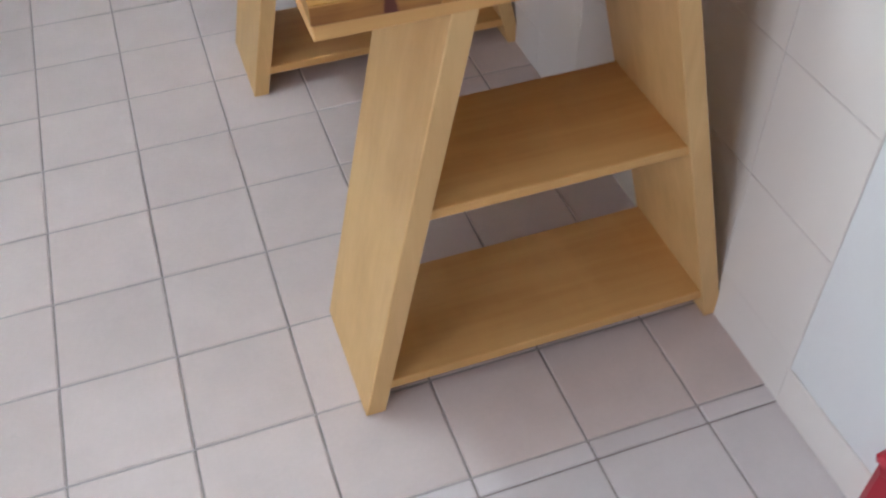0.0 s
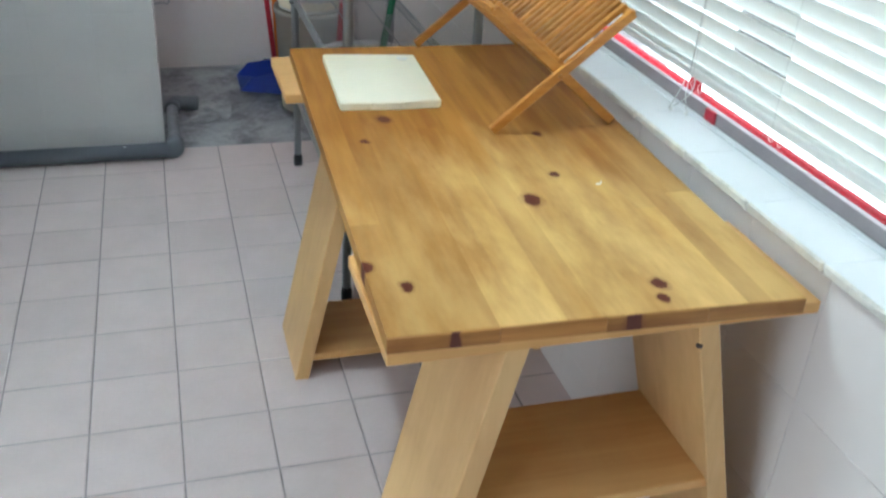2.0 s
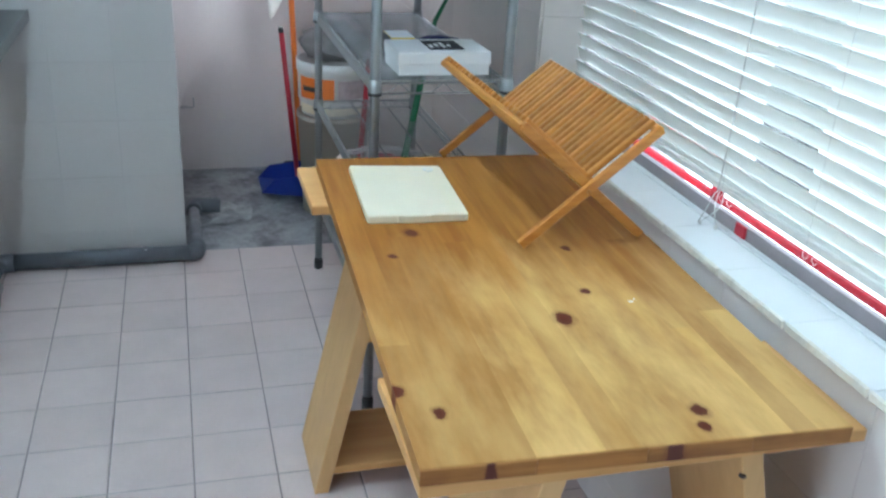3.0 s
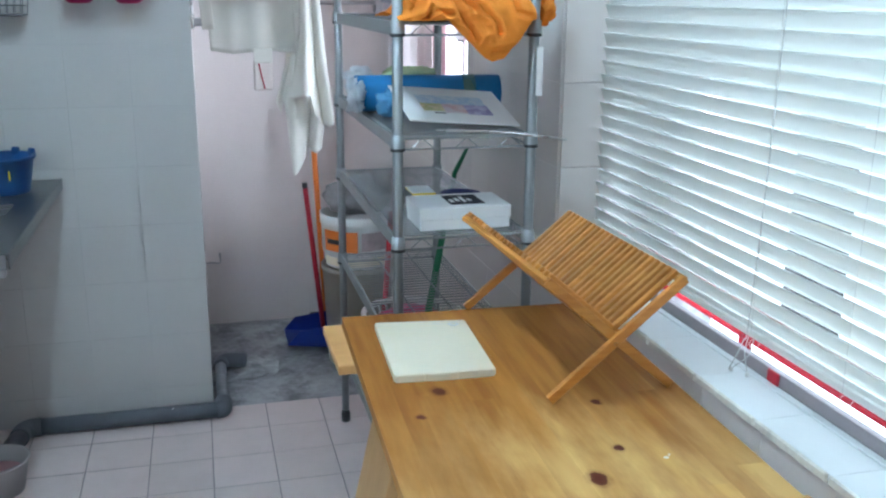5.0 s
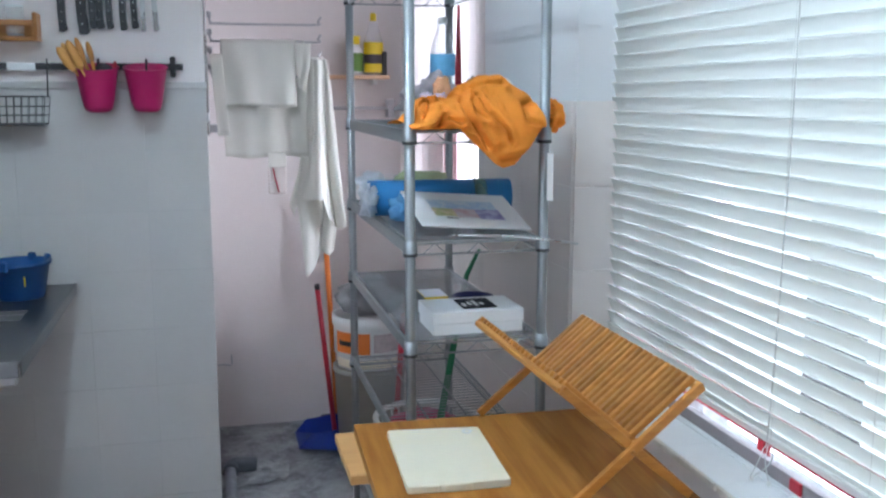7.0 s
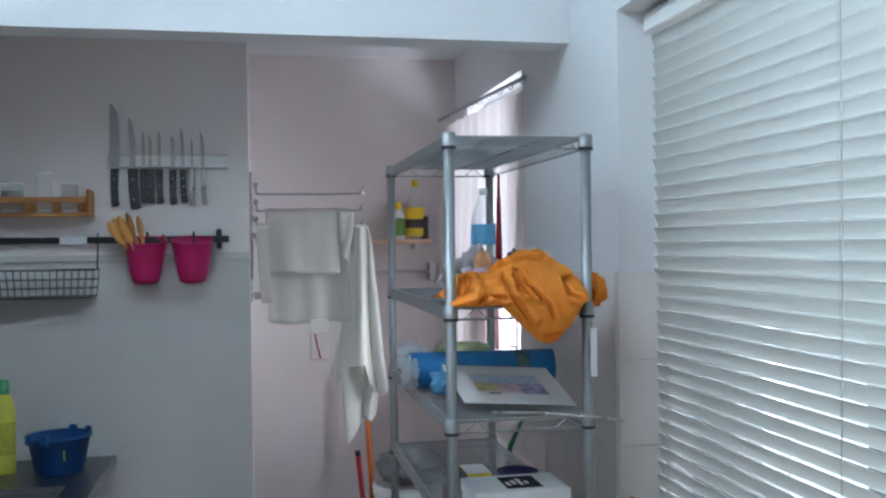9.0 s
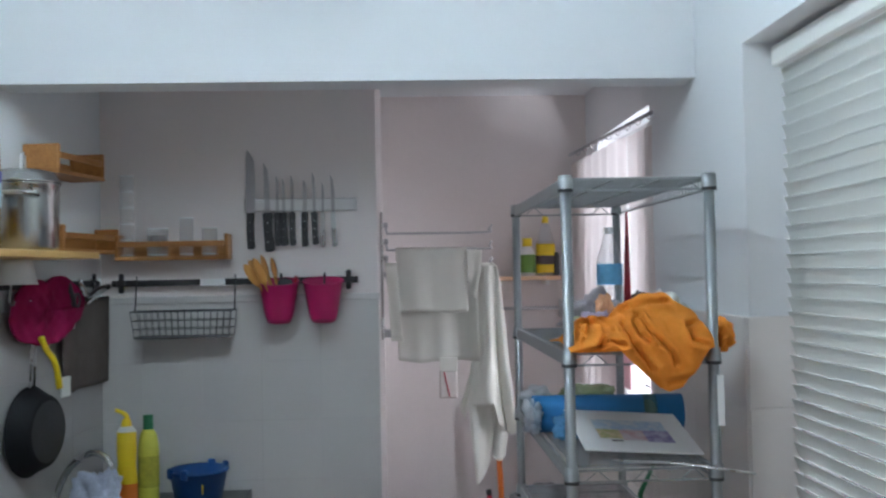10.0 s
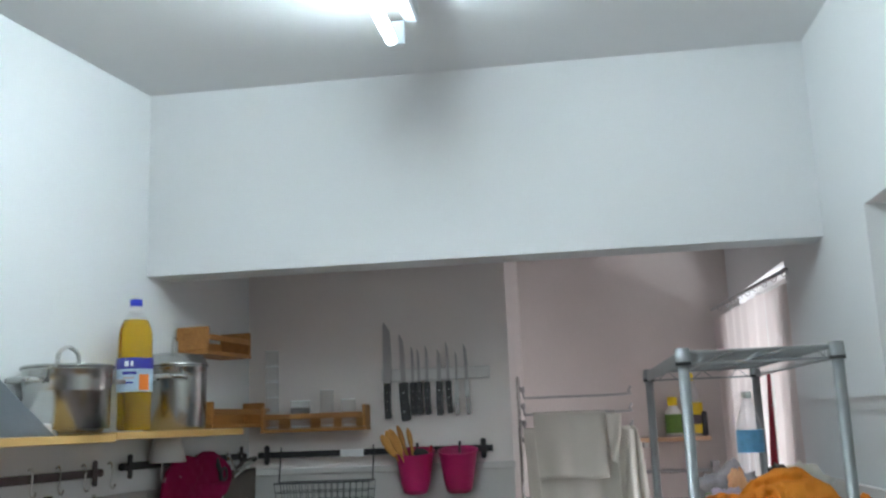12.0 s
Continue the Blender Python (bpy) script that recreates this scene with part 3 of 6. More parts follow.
# outside: overcast sky, ground, red rail, dark post
backdrop = structure("backdrop", box(2.6, 2.65, -9, 13, -0.22, 9), SKY_GLOW_MAT, "bright overcast sky", "sky")
ground = structure("ground", box(-200, 400, -200, 200, -0.3, -0.2), CONCRETE, "grey concrete yard outside", "ground")
rail = thing("railing", "red painted railing on a low wall outside the window", "railing")
part("low_wall", box(1.62, 1.74, -2.2, 4.2, -0.2, 0.28), PAINT_OLD, rail, "pale low wall")
part("rail", box(1.655, 1.685, -2.2, 4.2, 0.440, 0.461, 0.006), RED_PAINT, rail)
part("rail", box(1.65, 1.69, -2.2, 4.2, 0.542, 0.572, 0.006), RED_PAINT, rail)
for k in range(7):
    part("post", box(1.655, 1.685, -1.9 + k * 0.95, -1.87 + k * 0.95, 0.28, 0.5415), RED_PAINT, rail)
for y0, y1 in ((0.545, 0.785), (1.49, 1.83)):
    part("panel", box(1.655, 1.685, y0, y1, 0.5725, 1.45, 0.004), SPACKLE, rail, "dark board fixed above the rail")
whole("yard_wall", box(1.95, 2.07, 1.82, 2.95, -0.2, 1.7, 0.006), CEMENT, "bare cement pier in the yard outside the window", "wall")
whole("drain_pipe", tube([(1.35, 1.98, -0.2), (1.35, 1.98, 3.0)], 0.022, 12), RED_PAINT, "red painted pipe outside the small window", "pipe", smooth=True)

# fluorescent lamp
lamp = thing("ceiling_light", "fluorescent tube lamp on a white batten", "ceiling light")
part("batten", box(-0.142, -0.104, -0.54, 0.662, ZC - 0.058, ZC - 0.001, 0.007), ENAMEL, lamp, "white enamelled batten")
part("tube", tube([(-0.177, -0.44, ZC - 0.098), (-0.177, 0.59, ZC - 0.098)], 0.0145, 16), TUBE_GLOW, lamp, "glowing white tube", smooth=True)
for y0, y1 in ((-0.51, -0.4405), (0.5905, 0.662)):
    part("tube_end", tube([(-0.177, y0, ZC - 0.098), (-0.177, y1, ZC - 0.098)], 0.0145, 16), TUBE_END, lamp, "dimmer end of the tube", True)
for y in (-0.516, 0.668):
    part("tube_holder", box(-0.186, -0.1425, y - 0.004, y + 0.004, ZC - 0.108, ZC - 0.046, 0.002), GREY_PANEL, lamp)

# ---- venetian blind ----
blind = thing("venetian_blind", "white venetian blind with tilted slats, nearly closed", "blind")
XB = 1.045
part("headrail", box(XB - 0.035, XB + 0.03, Y0 + 0.02, Y1 - 0.015, 2.108, 2.160, 0.005), BLIND_RAIL, blind, "cream head rail")
part("bottom_rail", box(-0.0115, 0.0115, Y0 + 0.03, Y1 - 0.03, -0.004, 0.004, 0.002, m=pose(XB + 0.004, 0, 0.857, 0, 60, 0)), BLIND_RAIL, blind)
PITCH, TILT, WIDE = 0.0352, radians(71), 0.0385
slats = int((2.100 - 0.8565) / PITCH)


def slat_mesh():
    def fn(u, v):
        s = v - 0.5
        curve = 0.0012 * (1 - 4 * s * s)
        x, z = s * WIDE, curve
        return Vector((x * math.cos(TILT) + z * math.sin(TILT), u * (Y1 - Y0 - 0.033), -x * math.sin(TILT) + z * math.cos(TILT)))
    return mesh_of("slat", sheet(fn, 1, 6, 0.0012), BLIND, True)


slat_data = slat_mesh()
for i in range(slats + 1):
    ob = new("slat", slat_data)
    ob.parent = blind
    ob.matrix_basis = pose(XB, Y0 + 0.03, 0.8565 + i * PITCH + {0: 0.007, 1: 0.003}.get(i, 0.0), 0, random.uniform(-1.0, 1.0), random.uniform(-0.05, 0.05))
for y in (-1.2, -0.30, -0.03):
    for dy in (-0.012, 0.014):
        part("loop", tube(curve_pts([(XB - 0.012, y + dy, 0.856), (XB - 0.017, y + dy + 0.002, 0.846), (XB - 0.013, y + dy, 0.836), (XB - 0.009, y + dy - 0.003, 0.840)]), 0.0006, 5), BLIND_RAIL, blind, "cream cord end", True)
    for dx in (-0.026, 0.026):
        part("cord", tube([(XB + dx, y, 0.865), (XB + dx, y, 2.09)], 0.0004, 5), CORD, blind)
for y0, y1, x1 in ((-0.035, -0.012, 0.05), (-0.02, -0.045, 0.035)):
    part("pull_cord", tube(curve_pts([(XB - 0.022, y0, 0.868), (XB - 0.026, y0 + 0.004, 0.83), (XB - x1, y1, 0.797)]), 0.0012, 5), CORD, blind)
    part("knot", lathe([(0.0, 0.0), (0.004, 0.001), (0.0045, 0.006), (0.002, 0.010), (0.0, 0.010)], 8, (XB - x1, y1, 0.7915)), BLIND_RAIL, blind, "small cream knot", True)
part("pull_cord", tube(curve_pts([(XB - 0.034, -0.05, 2.09), (XB - 0.034, -0.048, 1.4), (XB - 0.032, -0.03, 0.92), (XB - 0.045, -0.035, 0.86), (XB - 0.06, -0.02, 0.80)]), 0.0013, 5), CORD, blind)

# ---- recess window curtain ----
curtain_rod = whole("curtain_rod", tube([(0.927, 1.555, 2.134), (0.868, 2.747, 2.143)], 0.007, 10), ALU, "thin dark metal curtain rod", "curtain rod", smooth=True)


for k in range(9):
    part("ring", tube([(0.926 - 0.006 * k + 0.009 * math.cos(a * math.pi / 8), 1.585 + k * 0.127, 2.129 + 0.001 * k + 0.013 * math.sin(a * math.pi / 8)) for a in range(16)], 0.002, 6, closed=True), ALU, curtain_rod)


def curtain_fn(y0, y1, z0, z1, waves, amp, drawn=0.0):
    """A sheer panel; its near edge may be drawn aside towards the bottom."""
    def fn(u, v):
        a = amp * (0.4 + 0.6 * v)
        start = y0 + drawn * min(1.0, max(0.0, (v - 0.2) / 0.45))
        y = start + u * (y1 - start)
        return Vector((0.921 - 0.045 * (y - 1.6) + a * math.sin(u * waves * 2 * math.pi) + 0.006 * noise.noise(Vector((u * 5, v * 3, 1))), y + 0.006 * math.sin(v * 5 + u * 9), z1 - v * (z1 - z0)))
    return fn


whole("curtain", sheet(curtain_fn(1.845, 2.72, 0.96, 2.100, 7, 0.010, 0.21), 120, 30), CURTAIN, "sheer pinkish white curtain hanging from a rod", "curtain", smooth=True)
whole("curtain", sheet(curtain_fn(1.552, 1.838, 1.34, 2.092, 3, 0.006), 60, 24), CURTAIN, "narrow sheer white curtain panel beside the wall", "curtain", smooth=True)

# ---- table on trestles ----
TABLE = pose(0.272, -0.64, 0, 0, 0, -2.1)
TW, TL, TZ = 0.592, 1.173, 0.769
table = thing("table_top", "varnished knotty pine board laid on two trestles", "table", m=TABLE)
rng = random.Random(7)
widths = [rng.uniform(0.6, 1.3) for _ in range(13)]
edges = [TW * sum(widths[:i]) / sum(widths) for i in range(14)]
for left, right in zip(edges, edges[1:]):
    cuts = [0.0] + sorted(rng.uniform(0.2, 1.0) for _ in range(rng.choice((0, 1, 1)))) + [TL]
    cuts = [c for k, c in enumerate(cuts) if k == 0 or c - cuts[k - 1] > 0.12 or c == TL]
    for a, b in zip(cuts, cuts[1:]):
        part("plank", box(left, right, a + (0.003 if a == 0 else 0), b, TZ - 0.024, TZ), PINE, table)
for i in range(4):
    part("end_strip", box(i * TW / 4 + 0.0003, (i + 1) * TW / 4 - 0.0003, 0, 0.0028, TZ - 0.024, TZ - 0.0008, 0.0005), PINE_END, table, "dark orange end grain")


def leg_board(x0, x1, y0, y1, z1, thick):
    """A leaning board whose foot and head are cut level."""
    bm = bmesh.new()
    lo = [bm.verts.new(p) for p in ((x0, y0, 0), (x0 + thick, y0, 0), (x0 + thick, y1, 0), (x0, y1, 0))]
    hi = [bm.verts.new(p) for p in ((x1, y0, z1), (x1 + thick, y0, z1), (x1 + thick, y1, z1), (x1, y1, z1))]
    bm.faces.new(lo), bm.faces.new(hi)
    for i in range(4):
        bm.faces.new((lo[i], lo[(i + 1) % 4], hi[(i + 1) % 4], hi[i]))
    bmesh.ops.bevel(bm, geom=bm.edges[:], offset=0.0015, segments=1, affect="EDGES")
    return bm


trestle = thing("trestle", "birch veneer trestle with two shelves under the table", "trestle", "trestles under the table", pose(0.277, -0.635, 0))
part("leg", leg_board(0.0, 0.158, 0, 0.245, 0.724, 0.034), BIRCH_Z, trestle)
part("leg", leg_board(0.632, 0.442, 0, 0.245, 0.724, 0.034), BIRCH_Z, trestle)
part("top_plate", box(-0.004, 0.634, -0.004, 0.249, 0.7245, 0.7447, 0.0015), BIRCH_X, trestle)
part("shelf", box(0.046, 0.619, 0.006, 0.239, 0.048, 0.068, 0.0015), BIRCH_X, trestle)
part("shelf", box(0.123, 0.532, 0.006, 0.239, 0.402, 0.420, 0.0015), BIRCH_X, trestle)
for x, z in ((0.449, 0.69),):
    part("screw", lathe([(0.0, 0.0), (0.005, 0.0), (0.005, 0.003), (0.0, 0.003)], 8, (x, -0.001, z)), BRONZE, trestle)
copy_thing(trestle, pose(0.277, 0.30, 0))

for x, y, r in ((0.441, 0.391, 0.005), (0.450, 0.399, 0.0025)):
    part("paint_speck", lathe([(0.0, 0.0006), (r * 0.8, 0.0005), (r, 0.0001)], 10, (x, y, TZ), squash=0.7), WHITE_PLASTIC, table, "white speck of paint")

# ---- cutting board ----
bm = bmesh.new()
outline = [(-0.101, 0.008), (-0.0987, 0.0023), (-0.093, 0.0), (-0.042, -0.001), (-0.039, 0.005), (-0.036, 0.0005), (-0.028, -0.003), (0.022, -0.002), (0.027, 0.002), (0.094, 0.0015),
           (0.0995, 0.004), (0.102, 0.010), (0.1015, 0.289), (0.099, 0.2945), (0.093, 0.297), (-0.095, 0.309), (-0.1, 0.307), (-0.102, 0.301)]
lo, hi = [bm.verts.new((x, y, 0)) for x, y in outline], [bm.verts.new((x, y, 0.015)) for x, y in outline]
bm.faces.new(lo), bm.faces.new(hi)
for k in range(len(outline)):
    bm.faces.new((lo[k], lo[(k + 1) % len(outline)], hi[(k + 1) % len(outline)], hi[k]))
bmesh.ops.bevel(bm, geom=[e for e in bm.edges if abs(e.verts[0].co.z - e.verts[1].co.z) < 0.001], offset=0.0018, segments=2, affect="EDGES")
board = thing("cutting_board", "thick cream plastic cutting board lying on the table", "cutting board", m=pose(0.4575, 0.123, TZ, 0, 0, -3.4))
part("slab", bm, CREAM_PLASTIC, board)
part("hang_hole", lathe([(0.006, 0), (0.012, 0), (0.012, 0.0012), (0.006, 0.0012)], 14, (0.07, 0.27, 0.0148)), WHITE_PLASTIC, board)

# ---- folding dish rack ----
rack = thing("dish_rack", "folding bamboo dish rack standing open on the table", "dish rack", m=pose(0, -0.033, TZ, 0, 0, 0.8))


def bar(p, q, w, t, bm=None, bevel=0.0012):
    """A rectangular bar from p to q; w lies along y."""
    p, q = Vector(p), Vector(q)
    d = (q - p)
    zax = d.normalized()
    yax = Vector((0, 1, 0))
    if abs(zax.y) > 0.9:
        yax = Vector((1, 0, 0))
    xax = yax.cross(zax).normalized()
    yax = zax.cross(xax)
    m = Matrix((xax, yax, zax)).transposed().to_4x4()
    m.translation = p
    return box(-t / 2, t / 2, -w / 2, w / 2, 0, d.length, bevel, bm, m)


RL, RR = ((0.616, 0.006), (0.876, 0.222)), ((0.869, 0.006), (0.606, 0.232))
LEN = 0.54
for k, (a, b) in enumerate((RL, RR)):
    wing = ("right_wing", "left_wing")[k]
    inset = 0.014 * k
    ax, az = Vector((a[0], 0, a[1])), Vector((b[0], 0, b[1]))
    d = az - ax
    for y in (inset, LEN - inset):
        part("leg", bar((a[0], y, a[1]), (b[0], y, b[1]), 0.012, 0.018), BAMBOO, rack)
    mid, top = ax + d * 0.52, ax + d * 0.985
    off = Vector((-d.z, 0, d.x)).normalized() * (0.012 if k == 0 else -0.012)
    for p in (mid, top):
        part("crossbar", bar((p.x, inset, p.z), (p.x, LEN - inset, p.z), 0.018, 0.011), BAMBOO_Y, rack)
    n = 23
    for i in range(n):
        y = 0.02 + i * (LEN - 0.04) / (n - 1)
        s, e = ax + d * 0.46 + off, ax + d * 1.0 + off
        part("slat", bar((s.x, y, s.z), (e.x, y, e.z), 0.0125, 0.011, bevel=0.0015), BAMBOO, rack)
part("pivot", tube([(0.7395, -0.012, 0.108), (0.7395, LEN + 0.012, 0.108)], 0.004, 8), BAMBOO_Y, rack)

# ---- wire shelving ----
AX, AY, BX, CY = 0.472, 0.643, 0.805, 1.58
shelving = thing("wire_shelving", "tall grey chrome wire shelving unit beside the window", "shelving")
DECKS = (1.827, 1.428, 1.163, 0.917, 0.622, 0.28)
for x in (AX, BX):
    for y in (AY, CY):
        post = part("post", tube([(x, y, 0.035), (x, y, 1.832)], 0.0125, 14), CHROME, shelving, smooth=True)
        part("foot", lathe([(0.0, 0.0), (0.016, 0.0), (0.016, 0.03), (0.012, 0.045), (0.0, 0.045)], 14, (x, y, 0)), BLACK, post, "black rubber foot", True)
        part("cap", lathe([(0.0145, 1.826), (0.0145, 1.834), (0.011, 1.837), (0.0, 1.837)], 14, (x, y, 0)), CHROME, post, smooth=True)
        for z in DECKS:
            part("collar", lathe([(0.0178, z - 0.0215), (0.0160, z + 0.0085), (0.0125, z + 0.0085)], 14, (x, y, 0)), CHROME, post, smooth=True)
            part("ring", lathe([(0.0130, z - 0.0295), (0.0178, z - 0.0295), (0.0178, z - 0.022), (0.0130, z - 0.022)], 14, (x, y, 0)), BLACK, post, "black plastic clip")
for z in DECKS:
    bm = bmesh.new()
    for dz, r in ((0.0, 0.0035), (-0.026, 0.003)):
        tube([(AX, AY, z + dz), (BX, AY, z + dz), (BX, CY, z + dz), (AX, CY, z + dz)], r, 6, bm, closed=True)
    deck = part("shelf_frame", bm, CHROME, shelving)
    bm = bmesh.new()
    for i in range(1, 37):
        y = AY + i * (CY - AY) / 37
        tube([(AX, y, z - 0.024), (AX, y, z + 0.001), (BX, y, z + 0.001), (BX, y, z - 0.024)], 0.0017, 5, bm)
    for x in (AX + 0.11, BX - 0.11):
        tube([(x, AY, z - 0.003), (x, CY, z - 0.003)], 0.0028, 6, bm)
    for x in (AX + 0.06, AX + 0.17, AX + 0.28):
        for y in (AY, CY):
            tube([(x - 0.03, y, z - 0.026), (x, y, z), (x + 0.03, y, z - 0.026)], 0.0016, 5, bm)
    part("wire_deck", bm, CHROME, deck)
    if 0.9 < z < 1.5:
        part("liner", box(AX + 0.012, BX - 0.012, AY + 0.02, CY - 0.02, z + 0.0032, z + 0.0042), LINER, deck, "grey translucent plastic liner")
    # flat metal band on the long side
    part("side_band", box(AX - 0.006, AX - 0.002, AY + 0.016, CY - 0.016, z - 0.028, z + 0.004, 0.001), CHROME, deck)

# ---- things on the shelving ----
TOPS = [(0.445, 1.445), (0.482, 1.456), (0.506, 1.494), (0.542, 1.505), (0.583, 1.504), (0.613, 1.533), (0.669, 1.560), (0.714, 1.565), (0.743, 1.545), (0.784, 1.523), (0.797, 1.50)]
BOTS = [(0.445, 1.436), (0.52, 1.434), (0.581, 1.436), (0.614, 1.404), (0.643, 1.376), (0.668, 1.352), (0.687, 1.343), (0.716, 1.350), (0.757, 1.395), (0.783, 1.436), (0.797, 1.44)]


CREASES = (((0.586, 1.507), (0.625, 1.528), (0.669, 1.539), (0.72, 1.544)), ((0.636, 1.505), (0.614, 1.515), (0.600, 1.489), (0.608, 1.457), (0.631, 1.42), (0.648, 1.393)),
           ((0.636, 1.505), (0.647, 1.483), (0.670, 1.457), (0.694, 1.43), (0.70, 1.408)), ((0.683, 1.365), (0.723, 1.37), (0.758, 1.375)),
           ((0.787, 1.502), (0.744, 1.489), (0.748, 1.456), (0.78, 1.445)), ((0.622, 1.495), (0.628, 1.475), (0.645, 1.46)), ((0.52, 1.44), (0.56, 1.458), (0.585, 1.45)), ((0.47, 1.45), (0.51, 1.462), (0.53, 1.49)))


def crease_at(x, z):
    """Depth of the nearest sharp crease, with a soft swell beside it."""
    out = 0.0
    for line in CREASES:
        d = 1.0
        for (ax, az), (bx, bz) in zip(line, line[1:]):
            ex, ez = bx - ax, bz - az
            t = max(0.0, min(1.0, ((x - ax) * ex + (z - az) * ez) / (ex * ex + ez * ez)))
            d = min(d, math.hypot(x - ax - t * ex, z - az - t * ez))
        out += -0.016 * math.exp(-(d / 0.005) ** 2) + 0.009 * math.exp(-((d - 0.012) / 0.009) ** 2)
    return out


def orange_fn(u, v):
    x = 0.468 + u * 0.326
    top, bot = interp(x, TOPS), interp(x, BOTS)
    if v < 0.65:
        s = v / 0.65
        y, z = 0.60 + 0.14 * s ** 2.2, bot + (top - bot) * s
    else:
        s = (v - 0.65) / 0.35
        y, z = 0.74 + 0.16 * s, top + (1.44 - top) * s ** 2
    q = Vector((x * 11, y * 6, z * 11))
    left = max(0.0, min(1.0, (0.60 - x) / 0.06))     # small crumples where the cloth is bunched
    n1 = noise.noise(q * 0.55 + Vector((3, 1, 4)))
    n2 = abs(noise.noise(q * 2.2 + Vector((1, 7, 3))))
    cr = (0.35 + 0.65 * max(0.0, min(1.0, (0.70 - x) / 0.08))) * max(0.0, 1 - abs(noise.noise(Vector((x * 26 + 6 * z, y * 9, z * 22 - 8 * x)) + Vector((5, 2, 1)))) * 4.0)
    fine = max(0.0, 1 - abs(noise.noise(Vector((x * 44 - 20 * z, y * 12, z * 38 + 14 * x)) + Vector((2, 9, 4)))) * 3.2)
    fold = 0.028 * n1 + 0.009 * cr ** 1.5 + 0.007 * noise.noise(q * 2.0) + 0.0045 * (0.3 + 0.7 * max(0.0, min(1.0, (0.73 - x) / 0.08))) * fine ** 2 + left * 0.05 * (n2 - 0.15) + (crease_at(x, z) if v < 0.72 else 0.0)
    edge = min(1.0, 6 * min(u, 1 - u) + 0.15) * min(1.0, 0.3 + 5 * v)
    body = 0.035 * math.sin(math.pi * min(1.0, v / 0.65)) * math.sin(math.pi * min(1.0, max(0.0, (x - 0.57) / 0.235)))
    return Vector((x, y - fold * edge - body, z + 0.4 * fold * edge * (1 if v > 0.4 else 0.2)))


orange = whole("orange_cloth", sheet(orange_fn, 130, 110, 0.002), ORANGE_CLOTH, "crumpled orange cloth hanging over the shelf edge", "cloth", smooth=True)
whole("orange_cloth", blob((0.842, 0.70, 1.460), (0.024, 0.06, 0.040), 4.0, 0.3), ORANGE_CLOTH, "bunched end of orange cloth beside the post", "cloth", smooth=True)
whole("crumpled_shirt", blob((0.60, 0.95, 1.500), (0.07, 0.09, 0.058), 1.0, 0.6, 22, 0.1), GREY_CLOTH, "crumpled grey shirt on the wire shelf", "shirt", smooth=True)
whole("lilac_cloth", blob((0.565, 0.80, 1.475), (0.04, 0.05, 0.042), 2.0, 0.6, 22, 0.1), LILAC_CLOTH, "crumpled lilac cloth on the wire shelf", "cloth", smooth=True)
whole("peach_cloth", blob((0.60, 0.84, 1.505), (0.022, 0.03, 0.055), 3.0, 0.5, 18, 0.0), PEACH_CLOTH, "peach coloured cloth on the wire shelf", "cloth", smooth=True)
whole("dark_sock", blob((0.715, 0.95, 1.535), (0.022, 0.03, 0.026), 16.0, 0.4, 14, 0.1), BROWN_CLOTH, "dark grey sock on the pile of clothes", "sock", smooth=True)
whole("crumpled_shirt", blob((0.775, 1.0, 1.49), (0.07, 0.09, 0.056), 6.0, 0.6, 22, 0.1), WHITE_CLOTH, "crumpled white shirt on the wire shelf", "shirt", smooth=True)
whole("plastic_bag", blob((0.548, 0.86, 1.462), (0.04, 0.06, 0.034), 5.0, 0.4, 14, 0.2), GREEN_BAG, "pale green plastic bag on the wire shelf", "bag", smooth=True)


def bottle(name, label, m, prof, mat, cap_prof, cap_mat, liquid=None, liquid_mat=None, bands=(), squash=1.0, group=""):
    t = thing(name, label, "bottle", group, m)
    part("body", lathe(prof, 24, squash=squash), mat, t, smooth=True)
    part("cap", lathe(cap_prof, 18), cap_mat, t, smooth=True)
    if liquid:
        part("liquid", lathe(liquid, 24, squash=squash), liquid_mat, t, smooth=True)
    for p, bmat, lab in bands:
        part("label", lathe(p, 24, squash=squash), bmat, t, lab, True)
    return t


bottle("water_bottle", "clear plastic water bottle with a blue label", pose(0.738, 1.40, 1.432),
       [(0.0, 0.0), (0.036, 0.0), (0.039, 0.01), (0.039, 0.20), (0.033, 0.235), (0.014, 0.29), (0.013, 0.305)], PET,
       [(0.015, 0.298), (0.015, 0.318), (0.0, 0.318)], WHITE_PLASTIC,
       bands=(([(0.0395, 0.14), (0.0395, 0.205)], surface("sky_blue_label", (0.16, 0.42, 0.68), 0.4, 0, 0.2, 40, 100, 0.0), "sky blue printed label"),))
bm = tube([(0.45, 1.12, 1.222), (0.86, 1.09, 1.222)], 0.050, 22)
mat_roll = thing("rolled_mat", "rolled blue foam mat lying on the shelf", "mat")
part("roll", bm, BLUE_MAT, mat_roll, smooth=True)
part("tape", tube([(0.752, 1.098, 1.222), (0.788, 1.095, 1.222)], 0.0508, 22), glass("faint_green_tape", (0.55, 0.78, 0.62), 0.25, 0.7), mat_roll, "pale green adhesive tape", True)
part("core", tube([(0.859, 1.0901, 1.222), (0.8605, 1.09, 1.222)], 0.030, 22), NAVY, mat_roll, "dark spiral end")
poster = thing("poster_board", "white printed poster board leaning on a rolled mat", "poster", m=pose(0.518, 0.715, 1.194, 17, 4.6, 5))
part("card", box(0, 0.294, 0, 0.22, 0, 0.004, 0.001), WHITE_CARD, poster)
